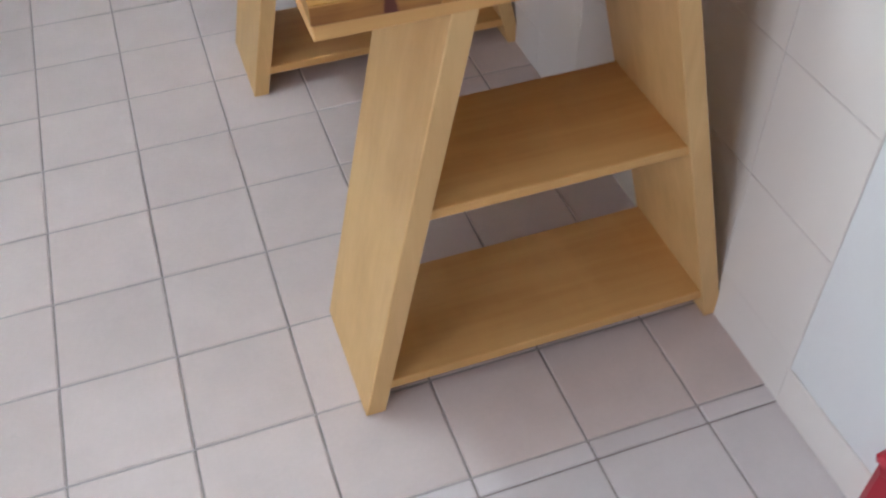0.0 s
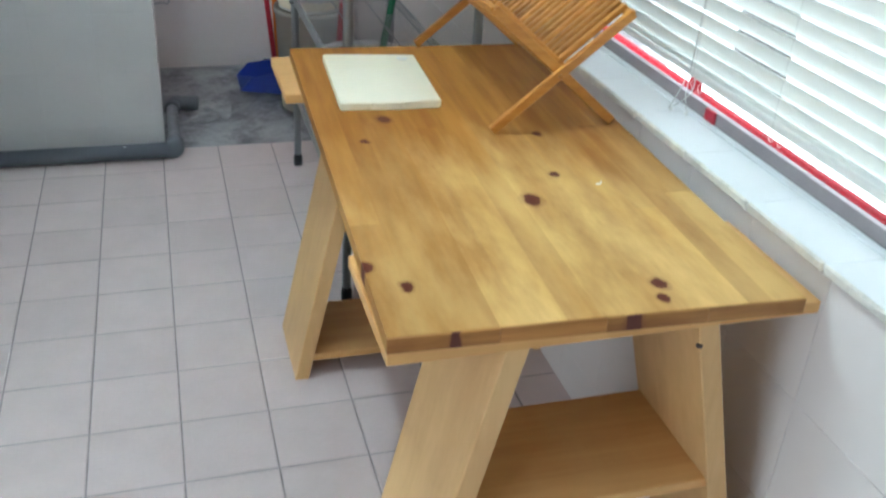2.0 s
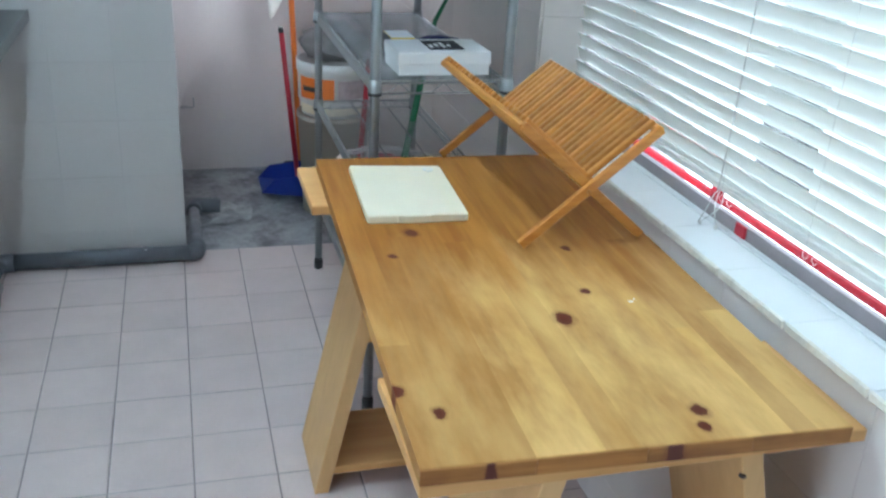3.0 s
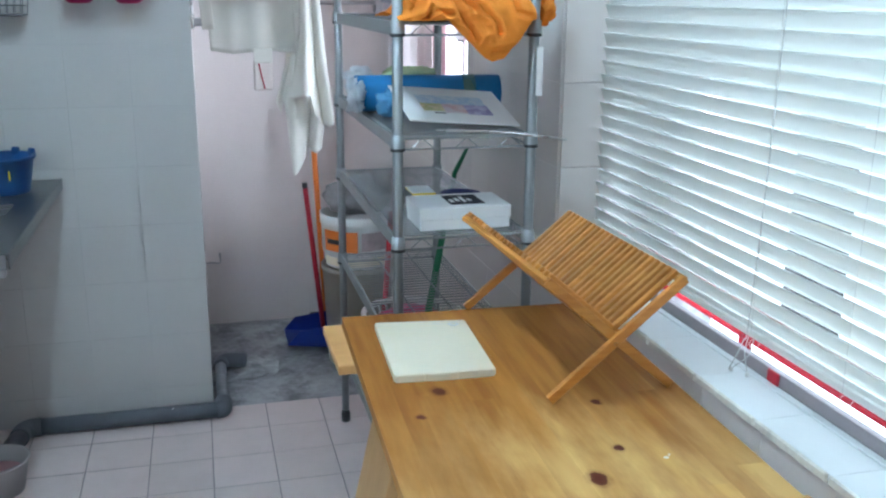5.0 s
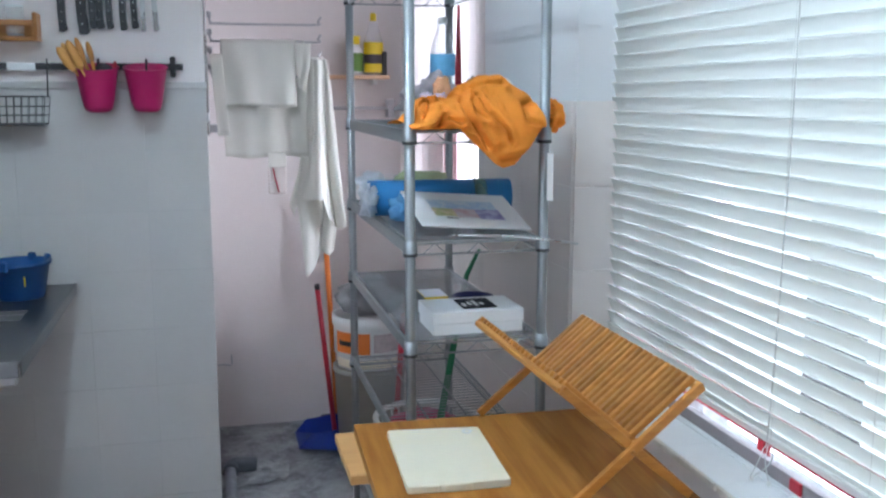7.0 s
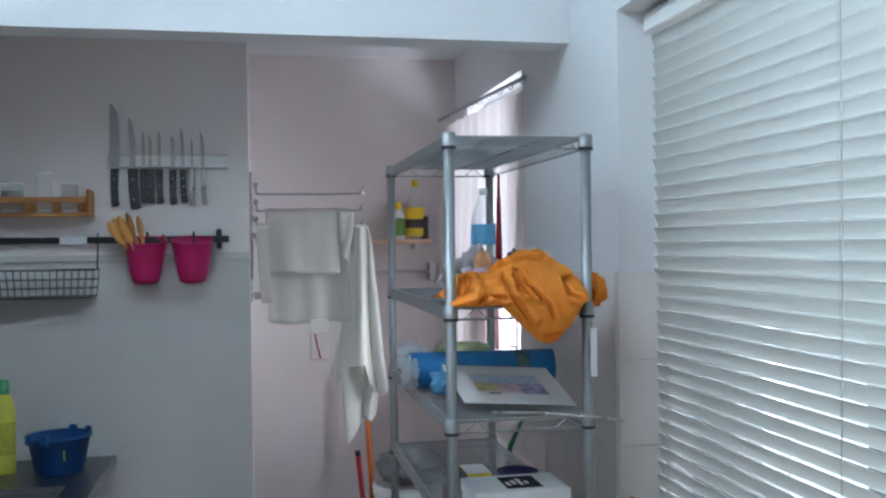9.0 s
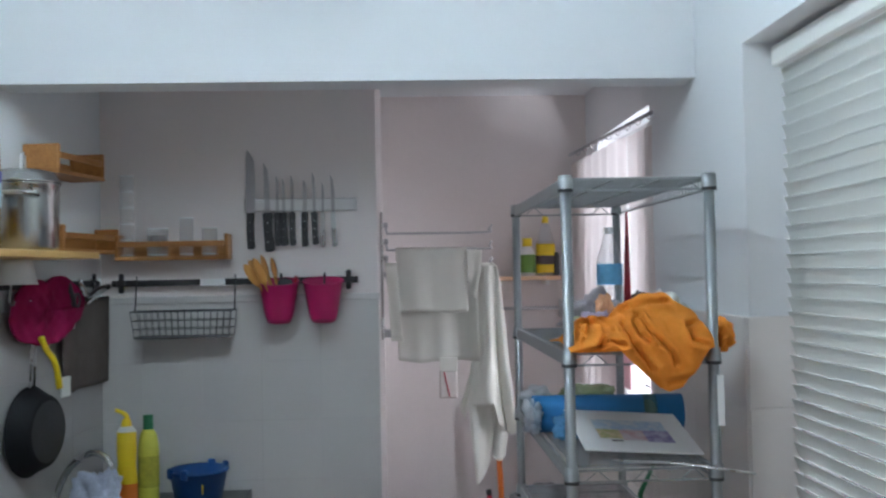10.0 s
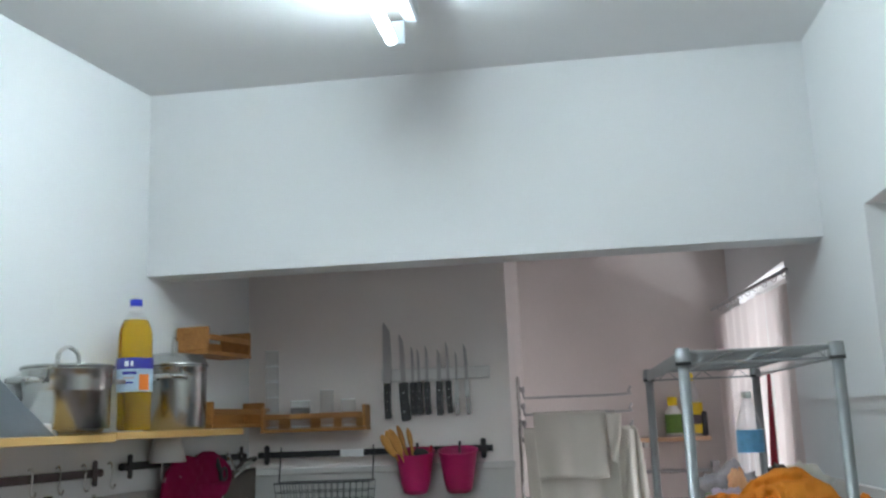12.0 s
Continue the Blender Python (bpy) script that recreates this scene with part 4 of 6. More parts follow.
for x0, x1, y0, y1, mt in ((0.055, 0.238, 0.112, 0.165, poster_print("washed_blue_print", (0.42, 0.58, 0.74), (0.74, 0.78, 0.80))), (0.055, 0.112, 0.064, 0.1115, poster_print("olive_print", (0.48, 0.50, 0.20), (0.80, 0.66, 0.42))),
                           (0.1125, 0.172, 0.058, 0.1115, poster_print("rose_print", (0.66, 0.42, 0.45), (0.74, 0.66, 0.70))), (0.1725, 0.24, 0.052, 0.1115, poster_print("violet_print", (0.25, 0.20, 0.46), (0.60, 0.58, 0.74))),
                           (0.08, 0.11, 0.05, 0.055, BRONZE)):
    part("print", box(x0, x1, y0, y1, 0.0042, 0.0048), mt, poster)
whole("plastic_bag", blob((0.525, 0.985, 1.205), (0.035, 0.05, 0.035), 7.0, 0.7, 24, 0.1), SKY_BLUE, "crumpled sky blue plastic bag", "bag", smooth=True)
whole("plastic_bag", blob((0.445, 1.09, 1.215), (0.022, 0.05, 0.045), 18.0, 0.9, 26, 0.1), CLEAR_BAG, "white crinkled plastic wrapping at the end of the mat", "bag", smooth=True)
whole("plastic_bag", blob((0.495, 1.20, 1.21), (0.05, 0.09, 0.04), 8.0, 0.45, 16, 0.2), CLEAR_BAG, "crumpled clear plastic bag on the shelf", "bag", smooth=True)
whole("plastic_bag", blob((0.62, 1.22, 1.262), (0.07, 0.045, 0.03), 9.0, 0.4, 16, 0.2), GREEN_BAG, "pale green plastic bag behind the rolled mat", "bag", smooth=True)
whole("plastic_bag", blob((0.475, 1.19, 1.258), (0.035, 0.04, 0.026), 10.0, 0.9, 30, 0.1), CLEAR_BAG, "clear plastic wrapping behind the rolled mat", "bag", smooth=True)
whole("metal_rod", tube(curve_pts([(0.58, 0.70, 1.172), (0.72, 0.65, 1.172), (0.80, 0.60, 1.168), (0.875, 0.585, 1.158)]), 0.003, 8), STEEL, "thin shiny metal rod on the shelf", "rod", smooth=True)
whole("paper_tag", box(0.806, 0.822, 0.6235, 0.6245, 1.26, 1.375), WHITE_CARD, "white paper strip taped on the shelving post", "paper")

PICTURE = surface("dark_picture_print", (0.012, 0.013, 0.022), 0.75, 0, 0.3, 30, 120, 0.0, spec=0.2)
shoe_box = thing("shoe_box", "white cardboard box with a dark picture on its lid", "box", m=pose(0.540, 0.690, 0.9225, 0, 0, 0.5))
part("carton", box(0, 0.232, 0, 0.155, 0, 0.040, 0.001), WHITE_CARD, shoe_box)
lid = part("lid", box(-0.003, 0.235, -0.003, 0.158, 0.027, 0.058, 0.0015), WHITE_CARD, shoe_box)
part("picture", box(0.085, 0.175, 0.025, 0.135, 0.0582, 0.0588), PICTURE, lid, "dark glossy picture with pale shapes")
for i in range(4):
    part("print", box(0.092 + i * 0.016, 0.102 + i * 0.016, 0.05 + 0.01 * (i % 2), 0.085 + 0.012 * (i % 3), 0.059, 0.0593), WHITE_CARD, lid)
carton = thing("small_box", "small yellow and black cardboard box with a white top", "box", m=pose(0.572, 0.93, 0.9225))
part("carton", box(0, 0.066, 0, 0.10, 0, 0.045, 0.001), YELLOW, carton)
part("side_panel", box(-0.0012, -0.0002, 0.001, 0.099, 0.001, 0.044), BLACK, carton)
part("top_panel", box(0.001, 0.065, 0.001, 0.099, 0.0452, 0.0462), WHITE_CARD, carton)
whole("bowl", lathe([(0.0, 0.0), (0.045, 0.0), (0.060, 0.014), (0.057, 0.014), (0.043, 0.004), (0.0, 0.004)], 28), NAVY, "dark blue plastic bowl on the shelf", "bowl", m=pose(0.745, 1.06, 0.9225), smooth=True)
whole("green_stick", tube([(0.665, 1.27, 0.30), (0.757, 1.33, 0.71), (0.83, 1.44, 0.92), (0.882, 1.47, 1.0)], 0.013, 10, r_end=0.006), GREEN, "green plastic stick leaning through the shelving", "stick", smooth=True)

basket = thing("round_basket", "white plastic mesh basket with pink things inside", "basket", m=pose(0.668, 1.36, 0.2835))
bm = bmesh.new()
for z, r in ((0.0, 0.115), (0.06, 0.128), (0.12, 0.142), (0.18, 0.158)):
    tube([(r * math.cos(a * math.pi / 16), r * math.sin(a * math.pi / 16), z) for a in range(32)], 0.004, 6, bm, closed=True)
for a in range(32):
    c, s = math.cos(a * math.pi / 16), math.sin(a * math.pi / 16)
    tube([(0.115 * c, 0.115 * s, 0), (0.158 * c, 0.158 * s, 0.18)], 0.0025, 5, bm)
part("mesh", bm, WHITE_PLASTIC, basket)
part("rim", lathe([(0.155, 0.18), (0.170, 0.18), (0.170, 0.192), (0.155, 0.192), (0.155, 0.18)], 36), WHITE_PLASTIC, basket, smooth=True)
part("contents", blob((0, 0, 0.145), (0.13, 0.13, 0.05), 3.0, 0.3, 12, 0.3), PINK, basket, "bright pink contents", True)

# ---- behind the shelving ----
pail = thing("paint_pail", "grey translucent plastic pail on the concrete floor", "bucket", "stacked pails", pose(0.62, 2.18, 0.0))
part("pail", lathe([(0.0, 0.0), (0.125, 0.0), (0.145, 0.40), (0.150, 0.40), (0.150, 0.42), (0.14, 0.42), (0.12, 0.01), (0.0, 0.01)], 32), FROSTED, pail, smooth=True)
part("contents", lathe([(0.0, 0.012), (0.118, 0.012), (0.128, 0.25), (0.0, 0.25)], 28), surface("teal_contents", (0.07, 0.20, 0.22), 0.6, 0, 0.3, 20), pail, "dark teal contents", True)
pail_2 = thing("paint_pail", "white plastic pail with an orange label", "bucket", "stacked pails", pose(0.62, 2.18, 0.421))
part("pail", lathe([(0.0, 0.0), (0.128, 0.0), (0.132, 0.05), (0.142, 0.06), (0.145, 0.17), (0.150, 0.175), (0.150, 0.215), (0.14, 0.215), (0.125, 0.01), (0.0, 0.01)], 32), WHITE_PLASTIC, pail_2, smooth=True)


def arc_patch(r0, r1, z0, z1, a0, a1):
    return sheet(lambda u, v: Vector(((r0 + (r1 - r0) * v) * math.cos(a0 + (a1 - a0) * u), (r0 + (r1 - r0) * v) * math.sin(a0 + (a1 - a0) * u), z0 + (z1 - z0) * v)), 10, 2, 0.001)


part("label", arc_patch(0.1455, 0.1475, 0.075, 0.16, radians(200), radians(262)), ORANGE, pail_2, "orange printed label")
part("print", arc_patch(0.1475, 0.1490, 0.105, 0.125, radians(208), radians(236)), BLACK, pail_2)
part("label", arc_patch(0.1452, 0.1472, 0.08, 0.155, radians(268), radians(318)), FADED_LABEL, pail_2, "faded grey and pink label")
part("band", arc_patch(0.1335, 0.1345, 0.012, 0.046, radians(190), radians(350)), CREAM_PLASTIC, pail_2, "yellowed paper band")
whole("refuse_sack", blob((0.62, 2.18, 0.70), (0.125, 0.12, 0.075), 12.0, 0.3, 10, 0.1), ASH, "dark grey plastic sack on top of a pail", "sack", smooth=True)
broom = thing("litter_picker", "red plastic pole with a black end standing in the dustpan", "pole")
part("pole", tube([(0.503, 2.42, 0.04), (0.443, 2.46, 0.685)], 0.011, 12), RED, broom, smooth=True)
part("grip", tube([(0.4435, 2.4598, 0.682), (0.441, 2.4615, 0.705)], 0.0115, 12), BLACK, broom, smooth=True)
whole("red_pole", tube([(0.667, 1.95, 0.001), (0.718, 1.95, 0.68)], 0.011, 12), RED, "red plastic pole standing behind the shelving", "pole", smooth=True)
broom_2 = thing("broom", "broom with an orange wooden handle in the recess", "broom", "brooms in the recess")
part("handle", tube([(0.525, 2.52, 0.09), (0.488, 2.55, 1.02)], 0.012, 12), ORANGE, broom_2, smooth=True)
part("brush", box(0.45, 0.66, 2.50, 2.55, 0.0, 0.09, 0.01), BRONZE, broom_2)
dustpan = thing("dustpan", "dark blue plastic dustpan lying on the concrete floor", "dustpan")
DUSTPAN_BLUE = surface("blue_dustpan", (0.012, 0.035, 0.25), 0.4, 0, 0.15, 12)
side = ((0.333, 0.030), (0.385, 0.088), (0.60, 0.112), (0.60, 0.004), (0.52, 0.004))


def plate(points, y0, y1, bm):
    """A flat plate: an outline in x and z, swept along y."""
    own = bmesh.new()
    a, c = [own.verts.new((x, y0, z)) for x, z in points], [own.verts.new((x, y1, z)) for x, z in points]
    own.faces.new(a), own.faces.new(c)
    for i in range(len(points)):
        own.faces.new((a[i], a[(i + 1) % len(points)], c[(i + 1) % len(points)], c[i]))
    bmesh.ops.recalc_face_normals(own, faces=own.faces)
    return merged(own, bm)


bm = plate(side, 2.300, 2.304, bmesh.new())
plate(side, 2.496, 2.500, bm)
plate(((0.335, 0.030), (0.335, 0.034), (0.52, 0.008), (0.598, 0.008), (0.598, 0.004), (0.52, 0.004)), 2.3042, 2.4958, bm)
plate(((0.595, 0.0082), (0.595, 0.110), (0.599, 0.1105), (0.599, 0.0082)), 2.3042, 2.4958, bm)
part("pan", bm, DUSTPAN_BLUE, dustpan)
part("handle", tube([(0.60, 2.40, 0.085), (0.70, 2.40, 0.11)], 0.014, 10), NAVY, dustpan, smooth=True)

part("mortar_patch", sheet(lambda u, v: Vector((0.19 + (0.02 + 0.075 * v) * (1 + 0.45 * noise.noise(Vector((math.cos(6.283 * u) * 1.6, math.sin(6.283 * u) * 1.6, 3)))) * math.cos(6.283 * u), 2.17 + (0.03 + 0.09 * v) * (1 + 0.45 * noise.noise(Vector((math.cos(6.283 * u) * 1.6, math.sin(6.283 * u) * 1.6, 9)))) * math.sin(6.283 * u), -0.0005 - 0.009 * v * v)), 40, 6, 0.003), CEMENT, floor_recess, "pale mortar smeared round the drain")

drain = thing("drain_pipe", "grey plastic drain pipe running along the wall foot", "pipe")
PY, PZ, PR = 1.712, 0.031, 0.029
part("run", tube([(-0.575, PY, PZ), (0.03, PY, PZ)], PR, 16), PVC, drain, smooth=True)
part("elbow", tube(curve_pts([(-0.57, PY, PZ), (-0.605, PY - 0.004, PZ), (-0.628, PY - 0.032, PZ), (-0.632, PY - 0.077, PZ)], 4), PR + 0.004, 16), PVC, drain, smooth=True)
part("run", tube([(-0.632, PY - 0.07, PZ), (-0.76, 0.95, PZ)], PR, 16), PVC, drain, smooth=True)
part("elbow", tube(curve_pts([(0.02, PY, PZ), (0.042, PY + 0.006, PZ), (0.046, PY + 0.03, PZ), (0.046, PY + 0.06, PZ)], 4), PR + 0.003, 16), PVC, drain, smooth=True)
part("run", tube([(0.046, PY + 0.05, PZ), (0.046, 2.15, 0.026)], 0.022, 16), PVC_DUSTY, drain, "dusty pale grey pipe", True)
part("elbow", tube(curve_pts([(0.046, 2.13, 0.028), (0.05, 2.175, 0.028), (0.075, 2.195, 0.028), (0.150, 2.20, 0.02)], 4), 0.030, 16), PVC, drain, smooth=True)
part("paint_spot", lathe([(0.0, 0.0), (0.005, 0.0), (0.004, 0.0008), (0.0, 0.001)], 8, (-0.13, PY - 0.012, PZ + 0.026)), WHITE_PLASTIC, drain)

# ---- towel rail in the recess ----
hanger = thing("towel_rail", "swing-arm metal towel rail on the recess wall", "towel rail")
part("plate", box(XC + 0.0005, XC + 0.012, 2.17, 2.23, 1.36, 1.86, 0.003), STEEL, hanger)
for i, z in enumerate((1.80, 1.735, 1.67, 1.605)):
    ang = (0.0, -0.02, 0.015, 0.03)[i]
    L = 0.40
    ex, ey = XC + 0.03 + L * math.cos(ang), 2.20 - L * math.sin(ang)
    part("arm", tube(curve_pts([(XC + 0.022, 2.20, z + 0.012), (XC + 0.028, 2.20, z - 0.018), (XC + 0.06, 2.20, z - 0.024), (ex - 0.02, ey, z - 0.024), (ex, ey, z - 0.012), (ex + 0.012, ey, z + 0.006)], 5), 0.0045, 8), ALU, hanger, smooth=True)
    part("hub", lathe([(0.0, 0.0), (0.009, 0.0), (0.009, 0.02), (0.0, 0.02)], 12, (XC + 0.022, 2.20, z)), ALU, hanger, smooth=True)
part("lower_bracket", box(XC + 0.002, XC + 0.06, 2.185, 2.215, 1.37, 1.40, 0.004), ALU, hanger)


def towel_fn(x0, x1, y, ztop, front, back, seed, sway=0.0):
    """A towel folded over a bar: the front fall, the bar, the back fall."""
    def fn(u, v):
        x = x0 + u * (x1 - x0)
        if v < 0.55:
            s = 1 - v / 0.55
            z, yy = ztop - s * front, y - 0.012 - 0.012 * s
        else:
            s = (v - 0.55) / 0.45
            z, yy = ztop - s * back, y + 0.012 + 0.006 * s
        q = Vector((x * 14 + seed, z * 2.2, seed))
        return Vector((x + sway * (ztop - z) + 0.006 * noise.noise(q * 0.8), yy + 0.018 * noise.noise(q) * (0.2 + s), z + 0.012 * noise.noise(Vector((x * 9, seed, 0))) * s))
    return fn


whole("towel", sheet(towel_fn(0.070, 0.385, 2.20, 1.719, 0.445, 0.30, 1.0, 0.02), 40, 40, 0.004), WHITE_CLOTH, "white cotton towel hanging over the rail", "towel", "towels on the rail", smooth=True)
whole("towel", sheet(towel_fn(0.072, 0.345, 2.165, 1.722, 0.255, 0.10, 2.0, 0.02), 36, 32, 0.004), WHITE_CLOTH, "shorter folded white towel over the rail", "towel", "towels on the rail", smooth=True)
whole("towel", sheet(towel_fn(0.030, 0.075, 2.13, 1.665, 0.31, 0.2, 5.0, 0.06), 12, 24, 0.004), WHITE_CLOTH, "narrow white cloth hooked at the rail bracket", "towel", "towels on the rail", smooth=True)


def drape_fn(lefts, rights, bottoms, ztop, y, seed, folds, depth):
    """A cloth hanging from one end of a bar: edges and hem from short tables, with long soft folds."""
    def fn(u, v):
        low = interp(u, bottoms)
        z = ztop + (low - ztop) * v
        xl, xr = interp(ztop - z, lefts), interp(ztop - z, rights)
        x = xl + (xr - xl) * u
        w = depth * (0.25 + 0.75 * v)
        ph = u * folds * 2 * math.pi + seed + 1.5 * noise.noise(Vector((u * 2, v * 1.3, seed)))
        return Vector((x + 0.004 * math.cos(ph), y + w * math.sin(ph) + 0.35 * w * math.sin(2.3 * ph + 1), z))
    return fn


whole("towel", sheet(drape_fn([(0, 0.385), (0.15, 0.375), (0.43, 0.352), (0.57, 0.312), (0.9, 0.33)], [(0, 0.455), (0.4, 0.485), (0.62, 0.50), (0.9, 0.46)],
                              [(0, 1.08), (0.1, 1.04), (0.2, 1.085), (0.32, 0.79), (0.5, 0.83), (0.72, 0.90), (0.9, 0.88), (1, 0.90)], 1.655, 2.185, 0.5, 1.6, 0.016), 60, 60, 0.004),
      WHITE_CLOTH, "long white towel hanging from the end of the rail", "towel", "towels on the rail", smooth=True)
whole("towel", sheet(drape_fn([(0, 0.415), (0.3, 0.40), (0.55, 0.365), (0.8, 0.40)], [(0, 0.462), (0.04, 0.470), (0.43, 0.505), (0.64, 0.530), (0.8, 0.52)],
                              [(0, 1.10), (0.45, 1.11), (0.52, 1.03), (0.6, 1.02), (0.62, 1.0), (0.9, 0.99), (1, 1.005)], 1.645, 2.135, 2.1, 1.3, 0.020), 56, 60, 0.004),
      WHITE_CLOTH, "white towel gathered over the end of the rail", "towel", "towels on the rail", smooth=True)
whole("towel", sheet(drape_fn([(0, 0.345), (0.2, 0.352)], [(0, 0.405), (0.09, 0.398), (0.18, 0.376)], [(0, 1.585), (0.6, 1.525), (1, 1.52)], 1.704, 2.14, 1.0, 0.6, 0.008), 16, 24, 0.003),
      WHITE_CLOTH, "folded corner of a white towel on the rail", "towel", "towels on the rail", smooth=True)
glove = thing("hanging_pouch", "small white cloth pouch with a red stripe below the towels", "pouch", m=pose(0.267, 2.165, 1.13))
part("pouch", box(-0.036, 0.036, -0.008, 0.008, 0.0, 0.118, 0.006), PEACH_PALE, glove)
part("flap", box(-0.034, 0.036, -0.0135, -0.0085, 0.105, 0.160, 0.002), WHITE_CLOTH, glove)
part("stripe", tube(curve_pts([(-0.016, -0.0095, 0.103), (-0.008, -0.0098, 0.06), (0.004, -0.0095, 0.008)]), 0.0032, 6), RED, glove, "dark red stripe", True)

whole("wall_hook", tube(curve_pts([(0.075, 2.749, 0.335), (0.075, 2.725, 0.33), (0.073, 2.715, 0.30), (0.04, 2.72, 0.30), (0.015, 2.74, 0.292)]), 0.0035, 6), ALU, "small bent metal hook on the recess wall", "hook", smooth=True)

# shelf and bottles on the back wall
back_shelf = thing("wall_shelf", "narrow peach wooden shelf on the back wall", "shelf")
part("board", box(0.47, 0.80, 2.62, 2.749, 1.578, 1.596, 0.002), BACK_SHELF, back_shelf)
for x in (0.53, 0.74):
    part("bracket", box(x - 0.01, x + 0.01, 2.66, 2.749, 1.555, 1.5775, 0.002), WHITE_PLASTIC, back_shelf)
bottle("cleaner_bottle", "white bottle with a green label and a yellow cap", pose(0.655, 2.68, 1.5965),
       [(0.0, 0.0), (0.034, 0.0), (0.036, 0.01), (0.036, 0.10), (0.02, 0.125), (0.016, 0.14)], WHITE_PLASTIC,
       [(0.022, 0.132), (0.022, 0.168), (0.0, 0.17)], YELLOW, bands=(([(0.0365, 0.015), (0.0365, 0.095)], LABEL_GREEN, "green printed label"),), squash=0.7)
bottle("spray_bottle", "yellow cleaner bottle with a clear neck and yellow nozzle", pose(0.738, 2.68, 1.5965),
       [(0.0, 0.0), (0.041, 0.0), (0.043, 0.01), (0.043, 0.145), (0.03, 0.185), (0.017, 0.235), (0.014, 0.245)], PET,
       [(0.014, 0.235), (0.015, 0.25), (0.012, 0.268), (0.0, 0.27)], YELLOW,
       bands=(([(0.0435, 0.012), (0.0435, 0.142)], YELLOW, "yellow printed label"), ([(0.044, 0.05), (0.044, 0.09)], BRONZE, "dark printed mark")), squash=0.6)
whole("black_case", box(0.772, 0.795, 2.66, 2.72, 1.5965, 1.70, 0.004), BLACK, "thin black plastic case on the shelf", "case")
bar_rail = thing("towel_bar", "grey metal towel bar with square brackets on the back wall", "towel bar")
part("bar", tube([(0.36, 2.70, 1.452), (0.828, 2.70, 1.452)], 0.008, 10), ALU, bar_rail, smooth=True)
for x in (0.37, 0.818):
    part("bracket", box(x - 0.016, x + 0.016, 2.69, 2.749, 1.41, 1.49, 0.003), ALU, bar_rail)
whole("pink_board", box(0.945, 0.965, 2.02, 2.30, 1.16, 1.42, 0.004), PINKISH, "pale pink board standing on the recess window ledge", "board")
whole("red_stick", tube([(0.828, 1.552, 1.428), (0.872, 1.711, 1.816)], 0.015, 10, r_end=0.005), RED, "red plastic stick standing on the shelving before the curtain", "stick", smooth=True)

# ---- knife wall ----
strip = thing("knife_strip", "magnetic steel strip holding kitchen knives", "knife strip")
part("strip", box(-0.445, -0.058, YK - 0.016, YK - 0.0005, 1.842, 1.886, 0.003), STRIP, strip)


def knife(x, tip, butt, blade_w, handle_w, mat, label, slim=False):
    t = thing("knife", label, "knife", "knives on the strip", pose(x, YK - 0.0185, 1.835, 0, random.uniform(-1.5, 1.5), 0))
    h = tip - 1.835
    blade_w *= 0.85 if tip > 2.03 else 0.6
    bm = bmesh.new()
    prof = [(-blade_w / 2, 0), (blade_w / 2, 0), (blade_w / 2, h * 0.55), (blade_w * 0.32, h * 0.85), (-blade_w * 0.35, h), (-blade_w / 2, h * 0.97)]
    a = [bm.verts.new((px, -0.0009, pz)) for px, pz in prof]
    b = [bm.verts.new((px, 0.0009, pz)) for px, pz in prof]
    bm.faces.new(a), bm.faces.new(b[::-1])
    for i in range(len(prof)):
        bm.faces.new((a[i], a[(i + 1) % len(prof)], b[(i + 1) % len(prof)], b[i]))
    part("blade", bm, BLADE, t)
    d = butt - 1.835
    hm = bmesh.new()
    handle_w *= 1.25
    prof = [(-handle_w * 0.5, 0.002), (handle_w * 0.5, 0.002), (handle_w * 0.46, d * 0.4), (handle_w * 0.52, d * 0.75), (handle_w * 0.7, d * 0.95), (handle_w * 0.3, d), (-handle_w * 0.35, d), (-handle_w * 0.45, d * 0.6)]
    a = [hm.verts.new((px, -0.008, pz)) for px, pz in prof]
    b = [hm.verts.new((px, 0.004, pz)) for px, pz in prof]
    hm.faces.new(a), hm.faces.new(b[::-1])
    for i in range(len(prof)):
        hm.faces.new((a[i], a[(i + 1) % len(prof)], b[(i + 1) % len(prof)], b[i]))
    bmesh.ops.bevel(hm, geom=hm.edges[:], offset=0.002, segments=1, affect="EDGES")
    hd = part("handle", hm, mat, t)
    if mat is BLACK:
        for k in (0.25, 0.5, 0.75):
            part("rivet", lathe([(0.0, 0.0), (0.0028, 0.0), (0.002, 0.001), (0.0, 0.0012)], 8, (0, 0, 0)), STEEL, hd).matrix_basis = pose(0, -0.0079, d * k, 90, 0, 0)


